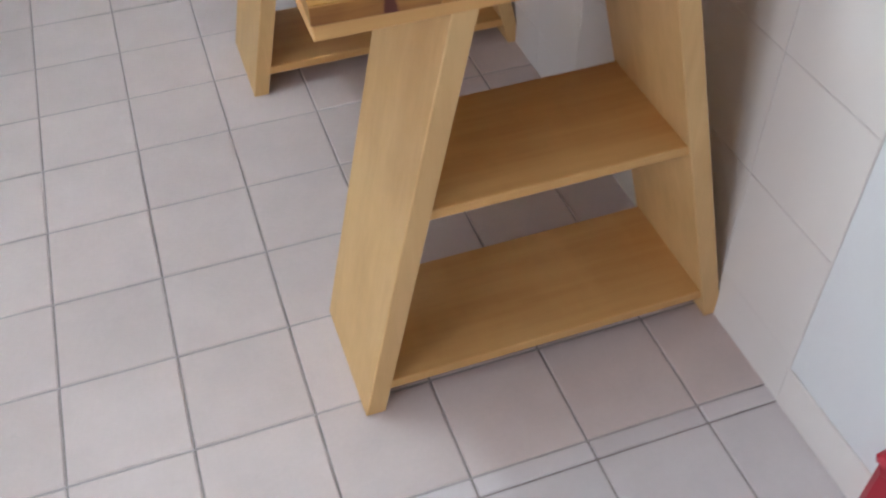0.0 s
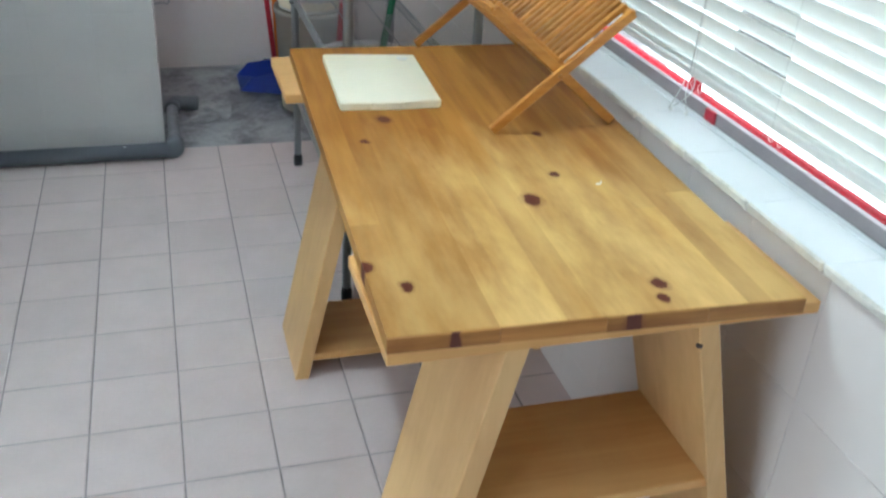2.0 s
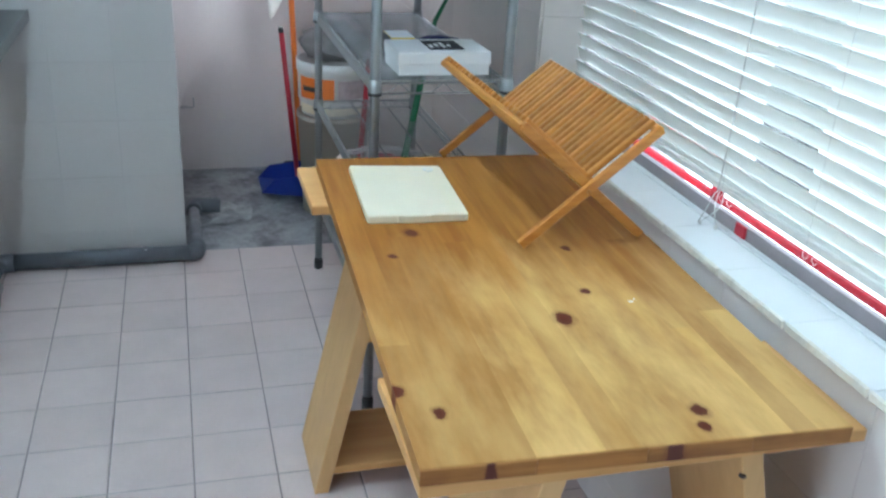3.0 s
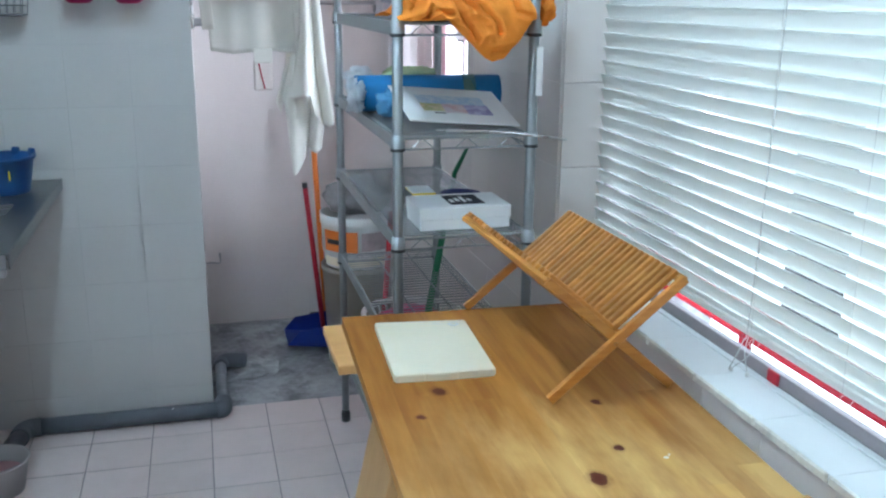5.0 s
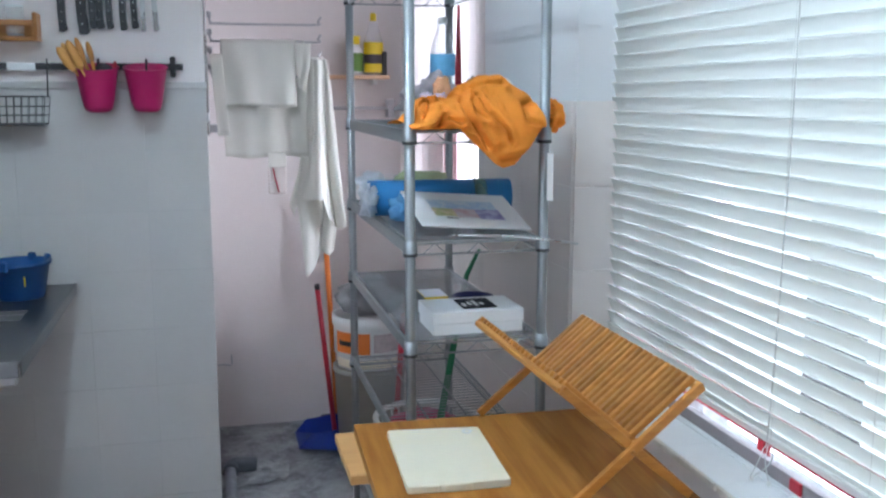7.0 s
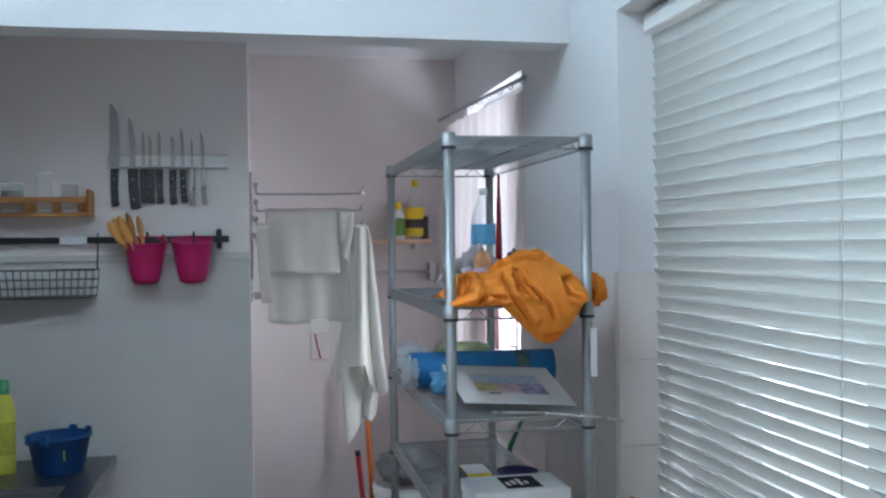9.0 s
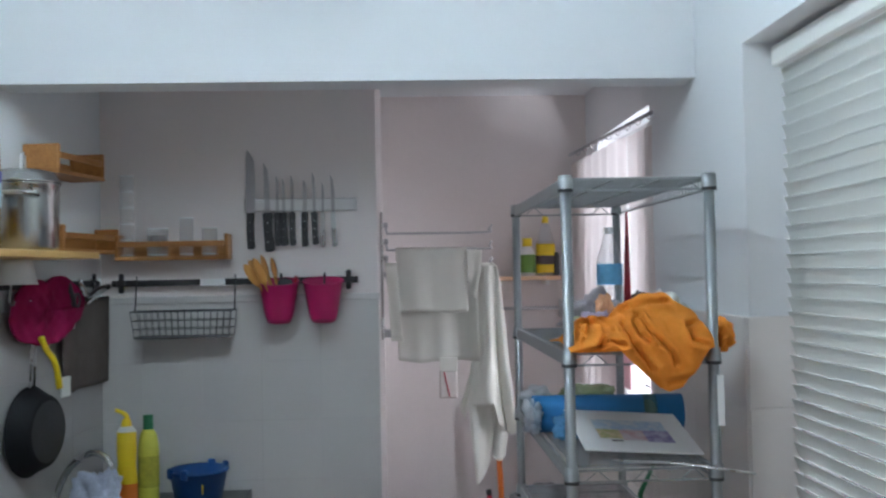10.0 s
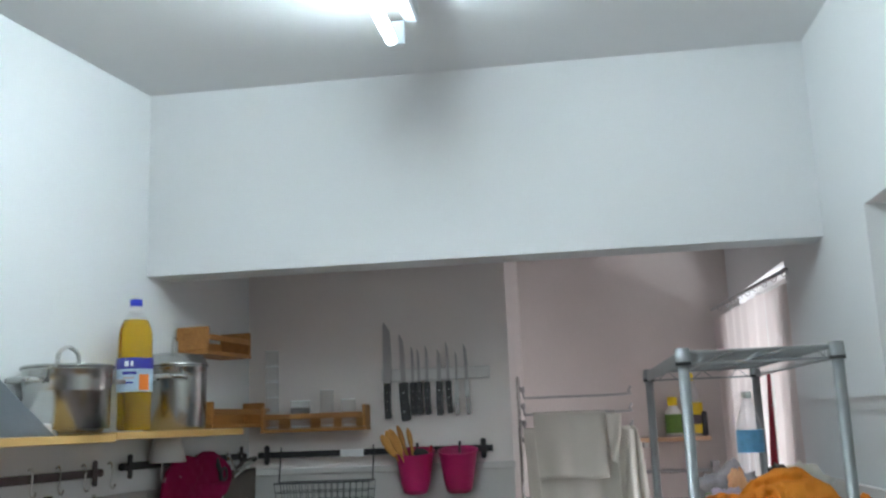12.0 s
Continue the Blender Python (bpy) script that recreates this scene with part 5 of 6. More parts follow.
for x, tip, butt, bw, hw, mt, lab in ((-0.424, 2.055, 1.712, 0.036, 0.020, BLACK, "large cleaver-like knife with a black riveted handle"),
                                      (-0.366, 2.01, 1.703, 0.030, 0.026, BLACK, "cook's knife with a thick black riveted handle"),
                                      (-0.332, 1.965, 1.722, 0.018, 0.018, BLACK, "small knife with a black riveted handle"),
                                      (-0.310, 1.955, 1.722, 0.018, 0.018, BLACK, "small knife with a black riveted handle"),
                                      (-0.281, 1.965, 1.722, 0.018, 0.017, BLACK, "small knife with a black riveted handle"),
                                      (-0.238, 1.95, 1.718, 0.024, 0.018, BLACK, "utility knife with a black riveted handle"),
                                      (-0.205, 1.975, 1.724, 0.018, 0.017, BLACK, "paring knife with a black riveted handle"),
                                      (-0.176, 1.94, 1.715, 0.014, 0.012, STEEL, "slim all-steel table knife"),
                                      (-0.140, 1.965, 1.717, 0.020, 0.014, STEEL, "steel bread knife with a steel handle")):
    knife(x, tip, butt, bw, hw, mt, lab)


def spice_rack(m, length, depth, h, label, half=False):
    t = thing("spice_rack", label, "spice rack", "wooden spice racks", m)
    part("base", box(0, length, 0, depth, 0, 0.012, 0.0015), CRATE_WOOD, t)
    part("back", box(0.013, length - 0.013, depth - 0.008, depth, 0.0125, h * 0.6, 0.0015), CRATE_WOOD, t)
    part("rail", box(0.0135, length - 0.0135, 0, 0.010, h * 0.52, h * 0.52 + 0.018, 0.0015), CRATE_WOOD, t)
    for x in (0, length - 0.013):
        part("end", box(x, x + 0.013, 0, depth, 0.0122, h, 0.004), CRATE_WOOD, t)
    return t


spice_rack(pose(-0.87, YK - 0.085, 1.679), 0.379, 0.084, 0.088, "orange pine spice rack holding glass jars")
spice_rack(WALL_L @ pose(0.086, -0.40, 1.702, 0, 0, 90), 0.36, 0.084, 0.085, "orange pine spice rack in the corner above the shelf")
spice_rack(WALL_L @ pose(0.117, -0.484, 1.933, 0, 0, 90), 0.284, 0.115, 0.088, "empty orange pine spice rack on the upper wall")


def jar(x, y, z, r, h, label, fill=None, fill_h=0.0):
    t = thing("glass_jar", label, "jar", "glasses on the rack", pose(x, y, z))
    part("glass", lathe([(0.0, 0.0), (r * 0.94, 0.0), (r, 0.006), (r, h)], 20), JAR_GLASS, t, smooth=True)
    part("rim", lathe([(r - 0.0022, h - 0.001), (r + 0.0003, h - 0.001), (r + 0.0003, h + 0.0018), (r - 0.0022, h + 0.0018), (r - 0.0022, h - 0.001)], 20), GLASS_EDGE_GLINT, t, "glass rim with its highlight painted white", True)
    part("foot", lathe([(0.0, 0.0052), (r * 0.9, 0.0052), (r * 0.9, 0.008), (0.0, 0.008)], 20), GLASS_EDGE_GLINT, t, "thick glass foot", True)
    if fill:
        part("contents", lathe([(0.0, fill_h[0]), (r - 0.003, fill_h[0]), (r - 0.003, fill_h[1]), (0.0, fill_h[1])], 18), fill, t)


ZR = 1.6915
for i in range(5):
    jar(-0.838, YK - 0.045, ZR + i * 0.055, 0.024, 0.056, "stacked clear drinking glass")
jar(-0.735, YK - 0.045, ZR, 0.036, 0.095, "wide clear glass jar with dark spice", BRONZE, (0.045, 0.072))
jar(-0.638, YK - 0.045, ZR, 0.024, 0.13, "tall clear drinking glass")
jar(-0.56, YK - 0.045, ZR, 0.027, 0.095, "short clear drinking glass")


def wall_rail(t_name, m, length, mat, label, split=None):
    """A rail on two cross-shaped brackets; x along the wall, y out of it, z up."""
    t = thing(t_name, label, "rail", "hanging rails", m)
    for a, b in (split or ((0, length),)):
        part("rail", box(a, b, -0.030, -0.024, -0.011, 0.011, 0.001), mat, t)
    for x in (0.02, length - 0.02):
        br = part("bracket", lathe([(0.0, 0.0), (0.013, 0.0), (0.013, 0.006), (0.0, 0.006)], 14), mat, t)
        br.matrix_basis = pose(x, -0.031, 0, 90, 0, 0)
        part("arm", box(x - 0.011, x + 0.011, -0.0245, -0.0005, -0.008, 0.008, 0.002), mat, t)
        part("lug", box(x - 0.009, x + 0.009, -0.036, -0.0305, -0.034, 0.034, 0.005), mat, t)
    for x in (-0.004, length + 0.004):
        part("end_knob", lathe([(0.0, -0.008), (0.011, -0.008), (0.011, 0.008), (0.0, 0.008)], 12), mat, t).matrix_basis = pose(x, -0.027, 0, 0, 90, 0)
    return t


wall_rail("utensil_rail", pose(-0.882, YK, 1.602), 0.812, IRON, "black iron rail on the tiled wall", ((0.0, 0.285), (0.37, 0.812)))
part("joint_plate", box(-0.60, -0.508, YK - 0.028, YK - 0.022, 1.588, 1.612, 0.001), WHITE_CARD, bpy.data.objects["utensil_rail"]).matrix_basis = pose(0.882, -YK, -1.602)


def bucket(x, label):
    t = thing("utensil_bucket", label, "bucket", "magenta buckets on the rail", pose(x, YK - 0.085, 1.455))
    bm = lathe([(0.0, 0.0), (0.026, 0.001), (0.037, 0.006), (0.044, 0.018), (0.050, 0.04), (0.067, 0.150), (0.071, 0.157), (0.067, 0.159), (0.063, 0.147), (0.041, 0.008), (0.0, 0.006)], 28, squash=0.8)
    for v in bm.verts:   # the front of the rim dips
        v.co.z *= 1 - 0.16 * max(0.0, min(1.0, 0.5 - v.co.y / 0.10)) * (v.co.z / 0.159) ** 2
    part("pot", bm, PINK, t, smooth=True)
    part("hook", tube(curve_pts([(0, 0.047, 0.135), (0, 0.052, 0.158), (0, 0.062, 0.170), (0, 0.070, 0.157)]), 0.004, 6), IRON, t, smooth=True)
    return t


bucket(-0.322, "magenta plastic bucket with wooden spoons hung on a rail")
bucket(-0.173, "magenta plastic bucket with a steel spoon hung on a rail")


def spoon(m, length, head_w, head_h, mat, label, name="wooden_spoon", slot=False):
    t = thing(name, label, "spoon", "", m)
    part("stem", tube([(0, 0, 0), (0, 0, length)], 0.0045, 8, r_end=0.006), mat, t, smooth=True)
    bm = bmesh.new()
    bmesh.ops.create_uvsphere(bm, u_segments=14, v_segments=8, radius=1)
    for v in bm.verts:
        v.co = Vector((v.co.x * head_w, v.co.y * 0.006 + 0.004 * (v.co.x ** 2), length + head_h * 0.8 + v.co.z * head_h))
    part("head", bm, mat, t, smooth=True)
    return t


P1 = (-0.322, YK - 0.085, 1.465)
for dx, dy, tilt, lean, length, w, h, lab in ((0.022, -0.012, 6, -34, 0.15, 0.017, 0.048, "pale flat wooden spatula in a bucket"), (0.02, 0.012, 2, -30, 0.16, 0.015, 0.045, "flat wooden spatula in a bucket"),
                                              (0.015, -0.024, 8, -23, 0.145, 0.016, 0.05, "orange wooden spatula in a bucket"), (0.012, 0.0, 2, -17, 0.165, 0.010, 0.04, "narrow wooden spoon in a bucket"),
                                              (0.016, 0.016, 0, -11, 0.155, 0.010, 0.036, "narrow wooden spoon in a bucket")):
    spoon(pose(P1[0] + dx, P1[1] + dy, P1[2], tilt, lean, 0), length, w, h, SPOON_WOOD, lab)
spoon(pose(P1[0] + 0.012, P1[1] - 0.02, P1[2], 5, 6, 0), 0.115, 0.027, 0.018, BLACK, "black plastic ladle in a bucket", "ladle")
spoon(pose(P1[0] + 0.035, P1[1] + 0.01, P1[2], 0, 8, 0), 0.12, 0.007, 0.02, RED, "red handled utensil in a bucket", "utensil")
spoon(pose(-0.16, YK - 0.09, 1.465, 8, 10, 0), 0.10, 0.018, 0.012, STEEL, "steel spoon in a bucket", "steel_spoon")

wire = thing("wire_basket", "black wire basket hanging from a rail", "basket", m=pose(-0.811, YK - 0.115, 1.420))
bm = bmesh.new()
for z, r in ((0.0, 0.0032), (0.028, 0.0016), (0.056, 0.0016), (0.087, 0.0028)):
    e = 0.010 * (1 - z / 0.087)
    tube([(e, e, z), (0.334 - e, e, z), (0.334 - e, 0.105, z), (e, 0.105, z)], r, 6, bm, closed=True)
for i in range(16):
    x, e = 0.334 * i / 15, 0.010 * (1 - 2 * i / 15)
    tube([(x, 0, 0.087), (x + e, 0.01, 0.0), (x + e, 0.105, 0.0), (x, 0.105, 0.087)], 0.0013, 5, bm)
for i in range(1, 4):
    tube([(0.01, 0.01 + 0.095 * i / 4, 0), (0.324, 0.01 + 0.095 * i / 4, 0)], 0.0016, 5, bm)
part("mesh", bm, WIRE, wire)
part("floor_plate", box(0.014, 0.320, 0.014, 0.101, -0.0045, -0.002), BRONZE, wire)
for x in (0.0, 0.334):
    part("hanger", tube(curve_pts([(x, 0.06, 0.087), (x, 0.075, 0.15), (x, 0.085, 0.20), (x, 0.09, 0.205)]), 0.0025, 6), IRON, wire, smooth=True)

# ---- sink counter ----
counter = thing("sink_counter", "stainless steel sink counter carried on brackets", "sink counter", m=pose(0, 0, 0.016))


def poly_slab(pts, z0, z1, bevel=0.0):
    bm = bmesh.new()
    lo, hi = [bm.verts.new((x, y, z0)) for x, y in pts], [bm.verts.new((x, y, z1)) for x, y in pts]
    bm.faces.new(lo), bm.faces.new(hi)
    n = len(pts)
    for i in range(n):
        bm.faces.new((lo[i], lo[(i + 1) % n], hi[(i + 1) % n], hi[i]))
    if bevel:
        bmesh.ops.bevel(bm, geom=bm.edges[:], offset=bevel, segments=2, affect="EDGES")
    return bm


XF = -0.438
part("base", poly_slab([(-0.86, 0.85), (-0.82, 1.786), (left_x(1.786) + 0.001, 1.786), (left_x(0.85) + 0.001, 0.85)], -0.016, 0.838), BEIGE_TILE, counter, "brown beige tiled support")
for y in (0.86, 1.74):
    part("bracket", box(-0.80, XF - 0.02, y, y + 0.03, 0.80, 0.838, 0.003), ALU, counter)
# worktop round the bowl
for pts in ([(XF, 0.82), (XF, 1.785), (-0.52, 1.785), (-0.52, 0.82)], [(-0.52, 1.40), (-0.52, 1.785), (left_x(1.785) + 0.002, 1.785), (left_x(1.40) + 0.002, 1.40)],
            [(-0.52, 0.82), (-0.52, 0.93), (left_x(0.93) + 0.002, 0.93), (left_x(0.82) + 0.002, 0.82)], [(-0.90, 0.93), (-0.90, 1.40), (left_x(1.40) + 0.002, 1.40), (left_x(0.93) + 0.002, 0.93)]):
    part("worktop", poly_slab(pts, 0.858, 0.870), STEEL_SINK, counter)
part("front_lip", box(XF - 0.002, XF + 0.003, 0.818, 1.785, 0.834, 0.874, 0.002), STEEL_SINK, counter)
part("end_lip", box(left_x(0.82) + 0.004, XF - 0.003, 0.814, 0.819, 0.834, 0.874, 0.002), STEEL_SINK, counter)
bm = bmesh.new()
for b in ((-0.90, -0.52, 0.93, 1.40, 0.838, 0.842), (-0.90, -0.895, 0.93, 1.40, 0.842, 0.8575), (-0.525, -0.52, 0.93, 1.40, 0.842, 0.8575), (-0.894, -0.526, 0.93, 0.935, 0.842, 0.8575), (-0.894, -0.526, 1.395, 1.40, 0.842, 0.8575)):
    box(*b, bm=bm)
part("bowl", bm, STEEL_SINK, counter)
faucet = thing("faucet", "chrome gooseneck tap over the sink", "tap")
part("spout", tube(curve_pts([(-0.964, 1.41, 0.886), (-0.960, 1.41, 0.96), (-0.938, 1.405, 1.02), (-0.900, 1.395, 1.068), (-0.846, 1.385, 1.099), (-0.800, 1.375, 1.086), (-0.785, 1.37, 1.058)]), 0.010, 12), STEEL, faucet, smooth=True)
part("base", lathe([(0.0, 0.0), (0.024, 0.0), (0.022, 0.03), (0.012, 0.05), (0.0, 0.05)], 18, (-0.964, 1.41, 0.886)), STEEL, faucet, smooth=True)
part("lever", tube([(-0.955, 1.40, 0.945), (-0.925, 1.37, 0.965)], 0.006, 8), STEEL, faucet, smooth=True)
soap = bottle("detergent_bottle", "yellow dish soap bottle with a hooked spout", pose(-0.775, 1.50, 0.8865),
       [(0.0, 0.0), (0.030, 0.0), (0.033, 0.01), (0.033, 0.10), (0.028, 0.15), (0.031, 0.20), (0.03, 0.25), (0.014, 0.272)], YELLOW,
       [(0.017, 0.272), (0.014, 0.288), (0.009, 0.296), (0.0, 0.297)], YELLOW,
       bands=(([(0.0335, 0.02), (0.0335, 0.095)], ORANGE, "orange printed label"), ([(0.0312, 0.255), (0.018, 0.272)], WHITE_PLASTIC, "white collar")), squash=0.75)
part("spout", tube(curve_pts([(0.004, 0, 0.290), (-0.002, 0, 0.306), (-0.016, 0, 0.316), (-0.034, 0, 0.322)]), 0.0085, 10, r_end=0.006), YELLOW, soap, "hooked yellow spout", True)
bottle("detergent_bottle", "lime green dish soap bottle with a dark green cap", pose(-0.735, 1.60, 0.8865, 0, 0, 10),
       [(0.0, 0.0), (0.030, 0.0), (0.033, 0.01), (0.033, 0.19), (0.026, 0.23), (0.013, 0.25)], LIME,
       [(0.016, 0.245), (0.016, 0.29), (0.0, 0.292)], GREEN, bands=(([(0.0335, 0.06), (0.0335, 0.16)], surface("olive_label", (0.46, 0.43, 0.05), 0.45, 0, 0.3, 40, 120, 0.0), "olive printed label"),), squash=0.7)
basin = thing("basin", "blue plastic basin on the steel counter", "basin", m=pose(-0.574, 1.59, 0.8865))
part("tub", lathe([(0.0, 0.0), (0.068, 0.0), (0.072, 0.006), (0.090, 0.105), (0.097, 0.108), (0.097, 0.116), (0.088, 0.114), (0.069, 0.008), (0.0, 0.006)], 32), BLUE, basin, smooth=True)
for a in (35, 75, 215, 255):
    part("clip", box(0.086, 0.102, -0.012, 0.012, 0.095, 0.128, 0.004), BLUE, basin).matrix_basis = pose(0, 0, 0, 0, 0, a)
part("scratch", box(-0.004, 0.0, -0.0895, -0.0885, 0.05, 0.08), YELLOW, basin).matrix_basis = pose(0.02, 0.003, 0, 0, 0, 8)
whole("plastic_bag", blob((-0.825, 1.37, 0.965), (0.064, 0.05, 0.080), 14.0, 0.6, 14, 0.2), cloth("bluish_bag", (0.50, 0.53, 0.64), 0.1, 0.3, 30), "crumpled bluish white bag on the sink edge", "bag", smooth=True)
tub = thing("plastic_tub", "milky pink plastic tub on the floor by the counter", "tub", m=pose(-0.645, 1.34, 0.0))
part("tub", lathe([(0.0, 0.0), (0.075, 0.0), (0.095, 0.10), (0.100, 0.102), (0.100, 0.108), (0.092, 0.108), (0.072, 0.006), (0.0, 0.006)], 30), MILKY, tub, smooth=True)
part("contents", lathe([(0.0, 0.01), (0.07, 0.01), (0.08, 0.06), (0.0, 0.06)], 24), PINKISH, tub, smooth=True)
bin_m = pose(0.812, -1.105, 0.0, 0, 0, 8)
red_bin = thing("red_bin", "small red plastic bin standing against the wall", "bin", m=bin_m)
part("body", box(0, 0.095, -0.20, 0, 0.0, 0.288, 0.012), RED, red_bin)
part("rim", box(-0.004, 0.099, -0.204, 0.004, 0.2885, 0.303, 0.006), RED, red_bin)

# ---- left wall: shelf, pots, hanging tools (frame of the askew wall) ----
def on_left(name, label, category, off, s, z, turn=0, group=""):
    return thing(name, label, category, group, WALL_L @ pose(off, s, z, 0, 0, turn))


shelf_l = on_left("wall_shelf", "golden pine shelf boards above the sink", "shelf", 0, 0, 0)
part("board", box(0.001, 0.20, -1.05, -0.405, 1.680, 1.700, 0.002), SHELF_WOOD, shelf_l)
part("board", box(0.001, 0.20, -2.2, -1.053, 1.675, 1.695, 0.002), SHELF_WOOD, shelf_l)


def pot(off, s, z, r, h, label, turn, foot=0.97, dome=0.03):
    t = on_left("cooking_pot", label, "pot", off, s, z, turn, "steel pots on the shelf")
    part("pot", lathe([(0.0, 0.0), (r * foot - 0.006, 0.0), (r * foot, 0.010), (r, h * 0.8), (r, h - 0.004), (r + 0.005, h), (r + 0.001, h + 0.002), (r - 0.003, h - 0.006), (r - 0.004, 0.01), (0.0, 0.006)], 40), POT_STEEL, t, smooth=True)
    ld = part("lid", lathe([(r + 0.003, h + 0.0022), (r + 0.006, h + 0.005), (r + 0.002, h + 0.009), (r - 0.010, h + 0.006 + dome * 0.8), (r * 0.6, h + 0.007 + dome * 0.95), (0.0, h + 0.008 + dome)], 40), POT_STEEL, t, smooth=True)
    k = h + 0.006 + dome
    part("knob", tube(curve_pts([(-0.032, 0, k), (-0.028, 0, k + 0.03), (0, 0, k + 0.046), (0.028, 0, k + 0.03), (0.032, 0, k)], 5), 0.0055, 8), STEEL, ld, smooth=True)
    for sg in (-1, 1):
        part("handle", tube(curve_pts([(sg * r, -0.045, h * 0.8), (sg * (r + 0.035), -0.04, h * 0.82), (sg * (r + 0.042), 0, h * 0.83), (sg * (r + 0.035), 0.04, h * 0.82), (sg * r, 0.045, h * 0.8)], 4), 0.006, 8), STEEL, t, smooth=True)
    return t


pot(0.115, -1.135, 1.7005, 0.105, 0.154, "wide stainless steel pot with a lid on the shelf", 78, 0.84, 0.004)
pot(0.105, -0.65, 1.7005, 0.093, 0.182, "tall stainless steel pot with a stepped lid", 115, 0.97, 0.034)
oil = bottle("oil_bottle", "large plastic bottle of golden cooking oil with a blue cap", WALL_L @ pose(0.125, -0.875, 1.7005, 0, 0, 60),
       [(0.0, 0.0), (0.044, 0.0), (0.047, 0.012), (0.0455, 0.05), (0.047, 0.10), (0.0475, 0.20), (0.046, 0.262), (0.041, 0.285), (0.030, 0.306), (0.019, 0.322), (0.016, 0.335)], THIN_PET,
       [(0.0165, 0.338), (0.0165, 0.357), (0.0, 0.358)], surface("blue_cap", (0.02, 0.035, 0.42), 0.4),
       liquid=[(0.0, 0.003), (0.042, 0.003), (0.045, 0.012), (0.0435, 0.05), (0.045, 0.10), (0.0455, 0.20), (0.044, 0.262), (0.039, 0.285), (0.031, 0.300), (0.0, 0.300)], liquid_mat=OIL,
       bands=(([(0.0480, 0.104), (0.0482, 0.168)], PALE_PRINT, "pale blue label"), ([(0.0488, 0.165), (0.0488, 0.195)], BLUE_PRINT, "dark blue band"), ([(0.0172, 0.324), (0.0178, 0.337)], WHITE_PLASTIC, "white cap ring")))
for a0, a1, z0, z1, mt in ((205, 250, 0.150, 0.158, BLUE_PRINT), (208, 244, 0.138, 0.144, FADED_LABEL), (206, 240, 0.126, 0.131, BLUE_PRINT), (258, 292, 0.108, 0.150, ORANGE), (212, 226, 0.172, 0.186, WHITE_CARD), (232, 240, 0.172, 0.186, WHITE_CARD)):
    part("print", arc_patch(0.0495, 0.0495, z0, z1, radians(a0), radians(a1)), mt, oil)
bm = bmesh.new()
v = [bm.verts.new(p) for p in ((0, 0, 0), (0, -0.24, 0), (0, -0.24, 0.165))]
bm.faces.new(v)
bmesh.ops.solidify(bm, geom=bm.faces[:], thickness=0.004)
whole("splash_guard", bm, GREY_PANEL, "grey sheet metal guard with a slanted edge on the shelf", "guard", m=WALL_L @ pose(0.192, -1.27, 1.6955))
whole("white_box", box(0.03, 0.15, -1.50, -1.20, 1.6955, 1.725, 0.004), WHITE_CARD, "flat white box lying on the shelf", "box", m=WALL_L)

RAIL_L = WALL_L @ pose(0, 0, 0, 0, 0, 90)   # x runs along the wall, y into it
wall_rail("utensil_rail", RAIL_L @ pose(-0.775, 0, 1.604), 0.68, IRON, "black iron rail on the white wall above the sink")
wall_rail("utensil_rail", RAIL_L @ pose(-1.75, 0, 1.594), 0.86, BRONZE, "dark bronze rail below the pine shelf")


def s_hook(s, z):
    whole("hook", tube(curve_pts([(0.022, s, z + 0.012), (0.030, s, z + 0.018), (0.036, s, z), (0.032, s, z - 0.04), (0.040, s, z - 0.052), (0.048, s, z - 0.04)]), 0.0025, 6), STEEL, "small steel hook on the rail", "hook", "hooks on the rails", WALL_L, smooth=True)


for s in (-0.60, -0.52, -0.40, -0.31, -0.20, -0.12, -0.84, -0.95, -1.05, -1.15):
    s_hook(s, 1.602)


PAD = ((0.0, 0.155), (0.2, 0.195), (0.435, 0.2475), (0.62, 0.178), (0.85, 0.138), (1.25, 0.116), (2.0, 0.10), (2.71, 0.115), (3.43, 0.187), (3.68, 0.168), (4.31, 0.123), (5.21, 0.08), (6.2832, 0.155))


def mitt_fn(u, v):
    """A quilted pad hung by its upper edge, one corner drawn out to a point."""
    a, r = 2 * math.pi * u, 0.02 + 0.98 * v
    reach = interp((a + 0.5) % (2 * math.pi), PAD) * r
    along, down = reach * math.cos(a), reach * math.sin(a)
    quilt = 0.004 * math.sin(along * 110) * math.sin(down * 110)
    return Vector((0.055 + 0.012 * math.sin(along * 14) * v + quilt + 0.01 * noise.noise(Vector((along * 12, down * 12, 2))), -0.44 + along, 1.53 - down))


whole("pot_holder", sheet(mitt_fn, 56, 16, 0.007), CRIMSON_CLOTH, "crimson quilted pot holder hanging from the rail", "pot holder", m=WALL_L, smooth=True)
cup = on_left("plastic_cup", "white plastic cup hanging upside down under the shelf", "cup", 0.062, -0.615, 1.608)
part("body", lathe([(0.0, 0.070), (0.036, 0.070), (0.041, 0.062), (0.056, 0.0), (0.053, 0.0), (0.039, 0.059), (0.0, 0.066)], 24), WHITE_PLASTIC, cup, smooth=True)
part("handle", tube(curve_pts([(0.0, 0.042, 0.055), (0.0, 0.070, 0.046), (0.0, 0.072, 0.015), (0.0, 0.051, 0.010)]), 0.004, 8), WHITE_PLASTIC, cup, smooth=True)


def brown_fn(u, v):
    return Vector((0.028 + 0.006 * math.sin(u * 9 + v) + 0.004 * noise.noise(Vector((u * 4, v * 3, 5))), -0.318 + u * 0.305, 1.552 - v * 0.288 + 0.010 * u))


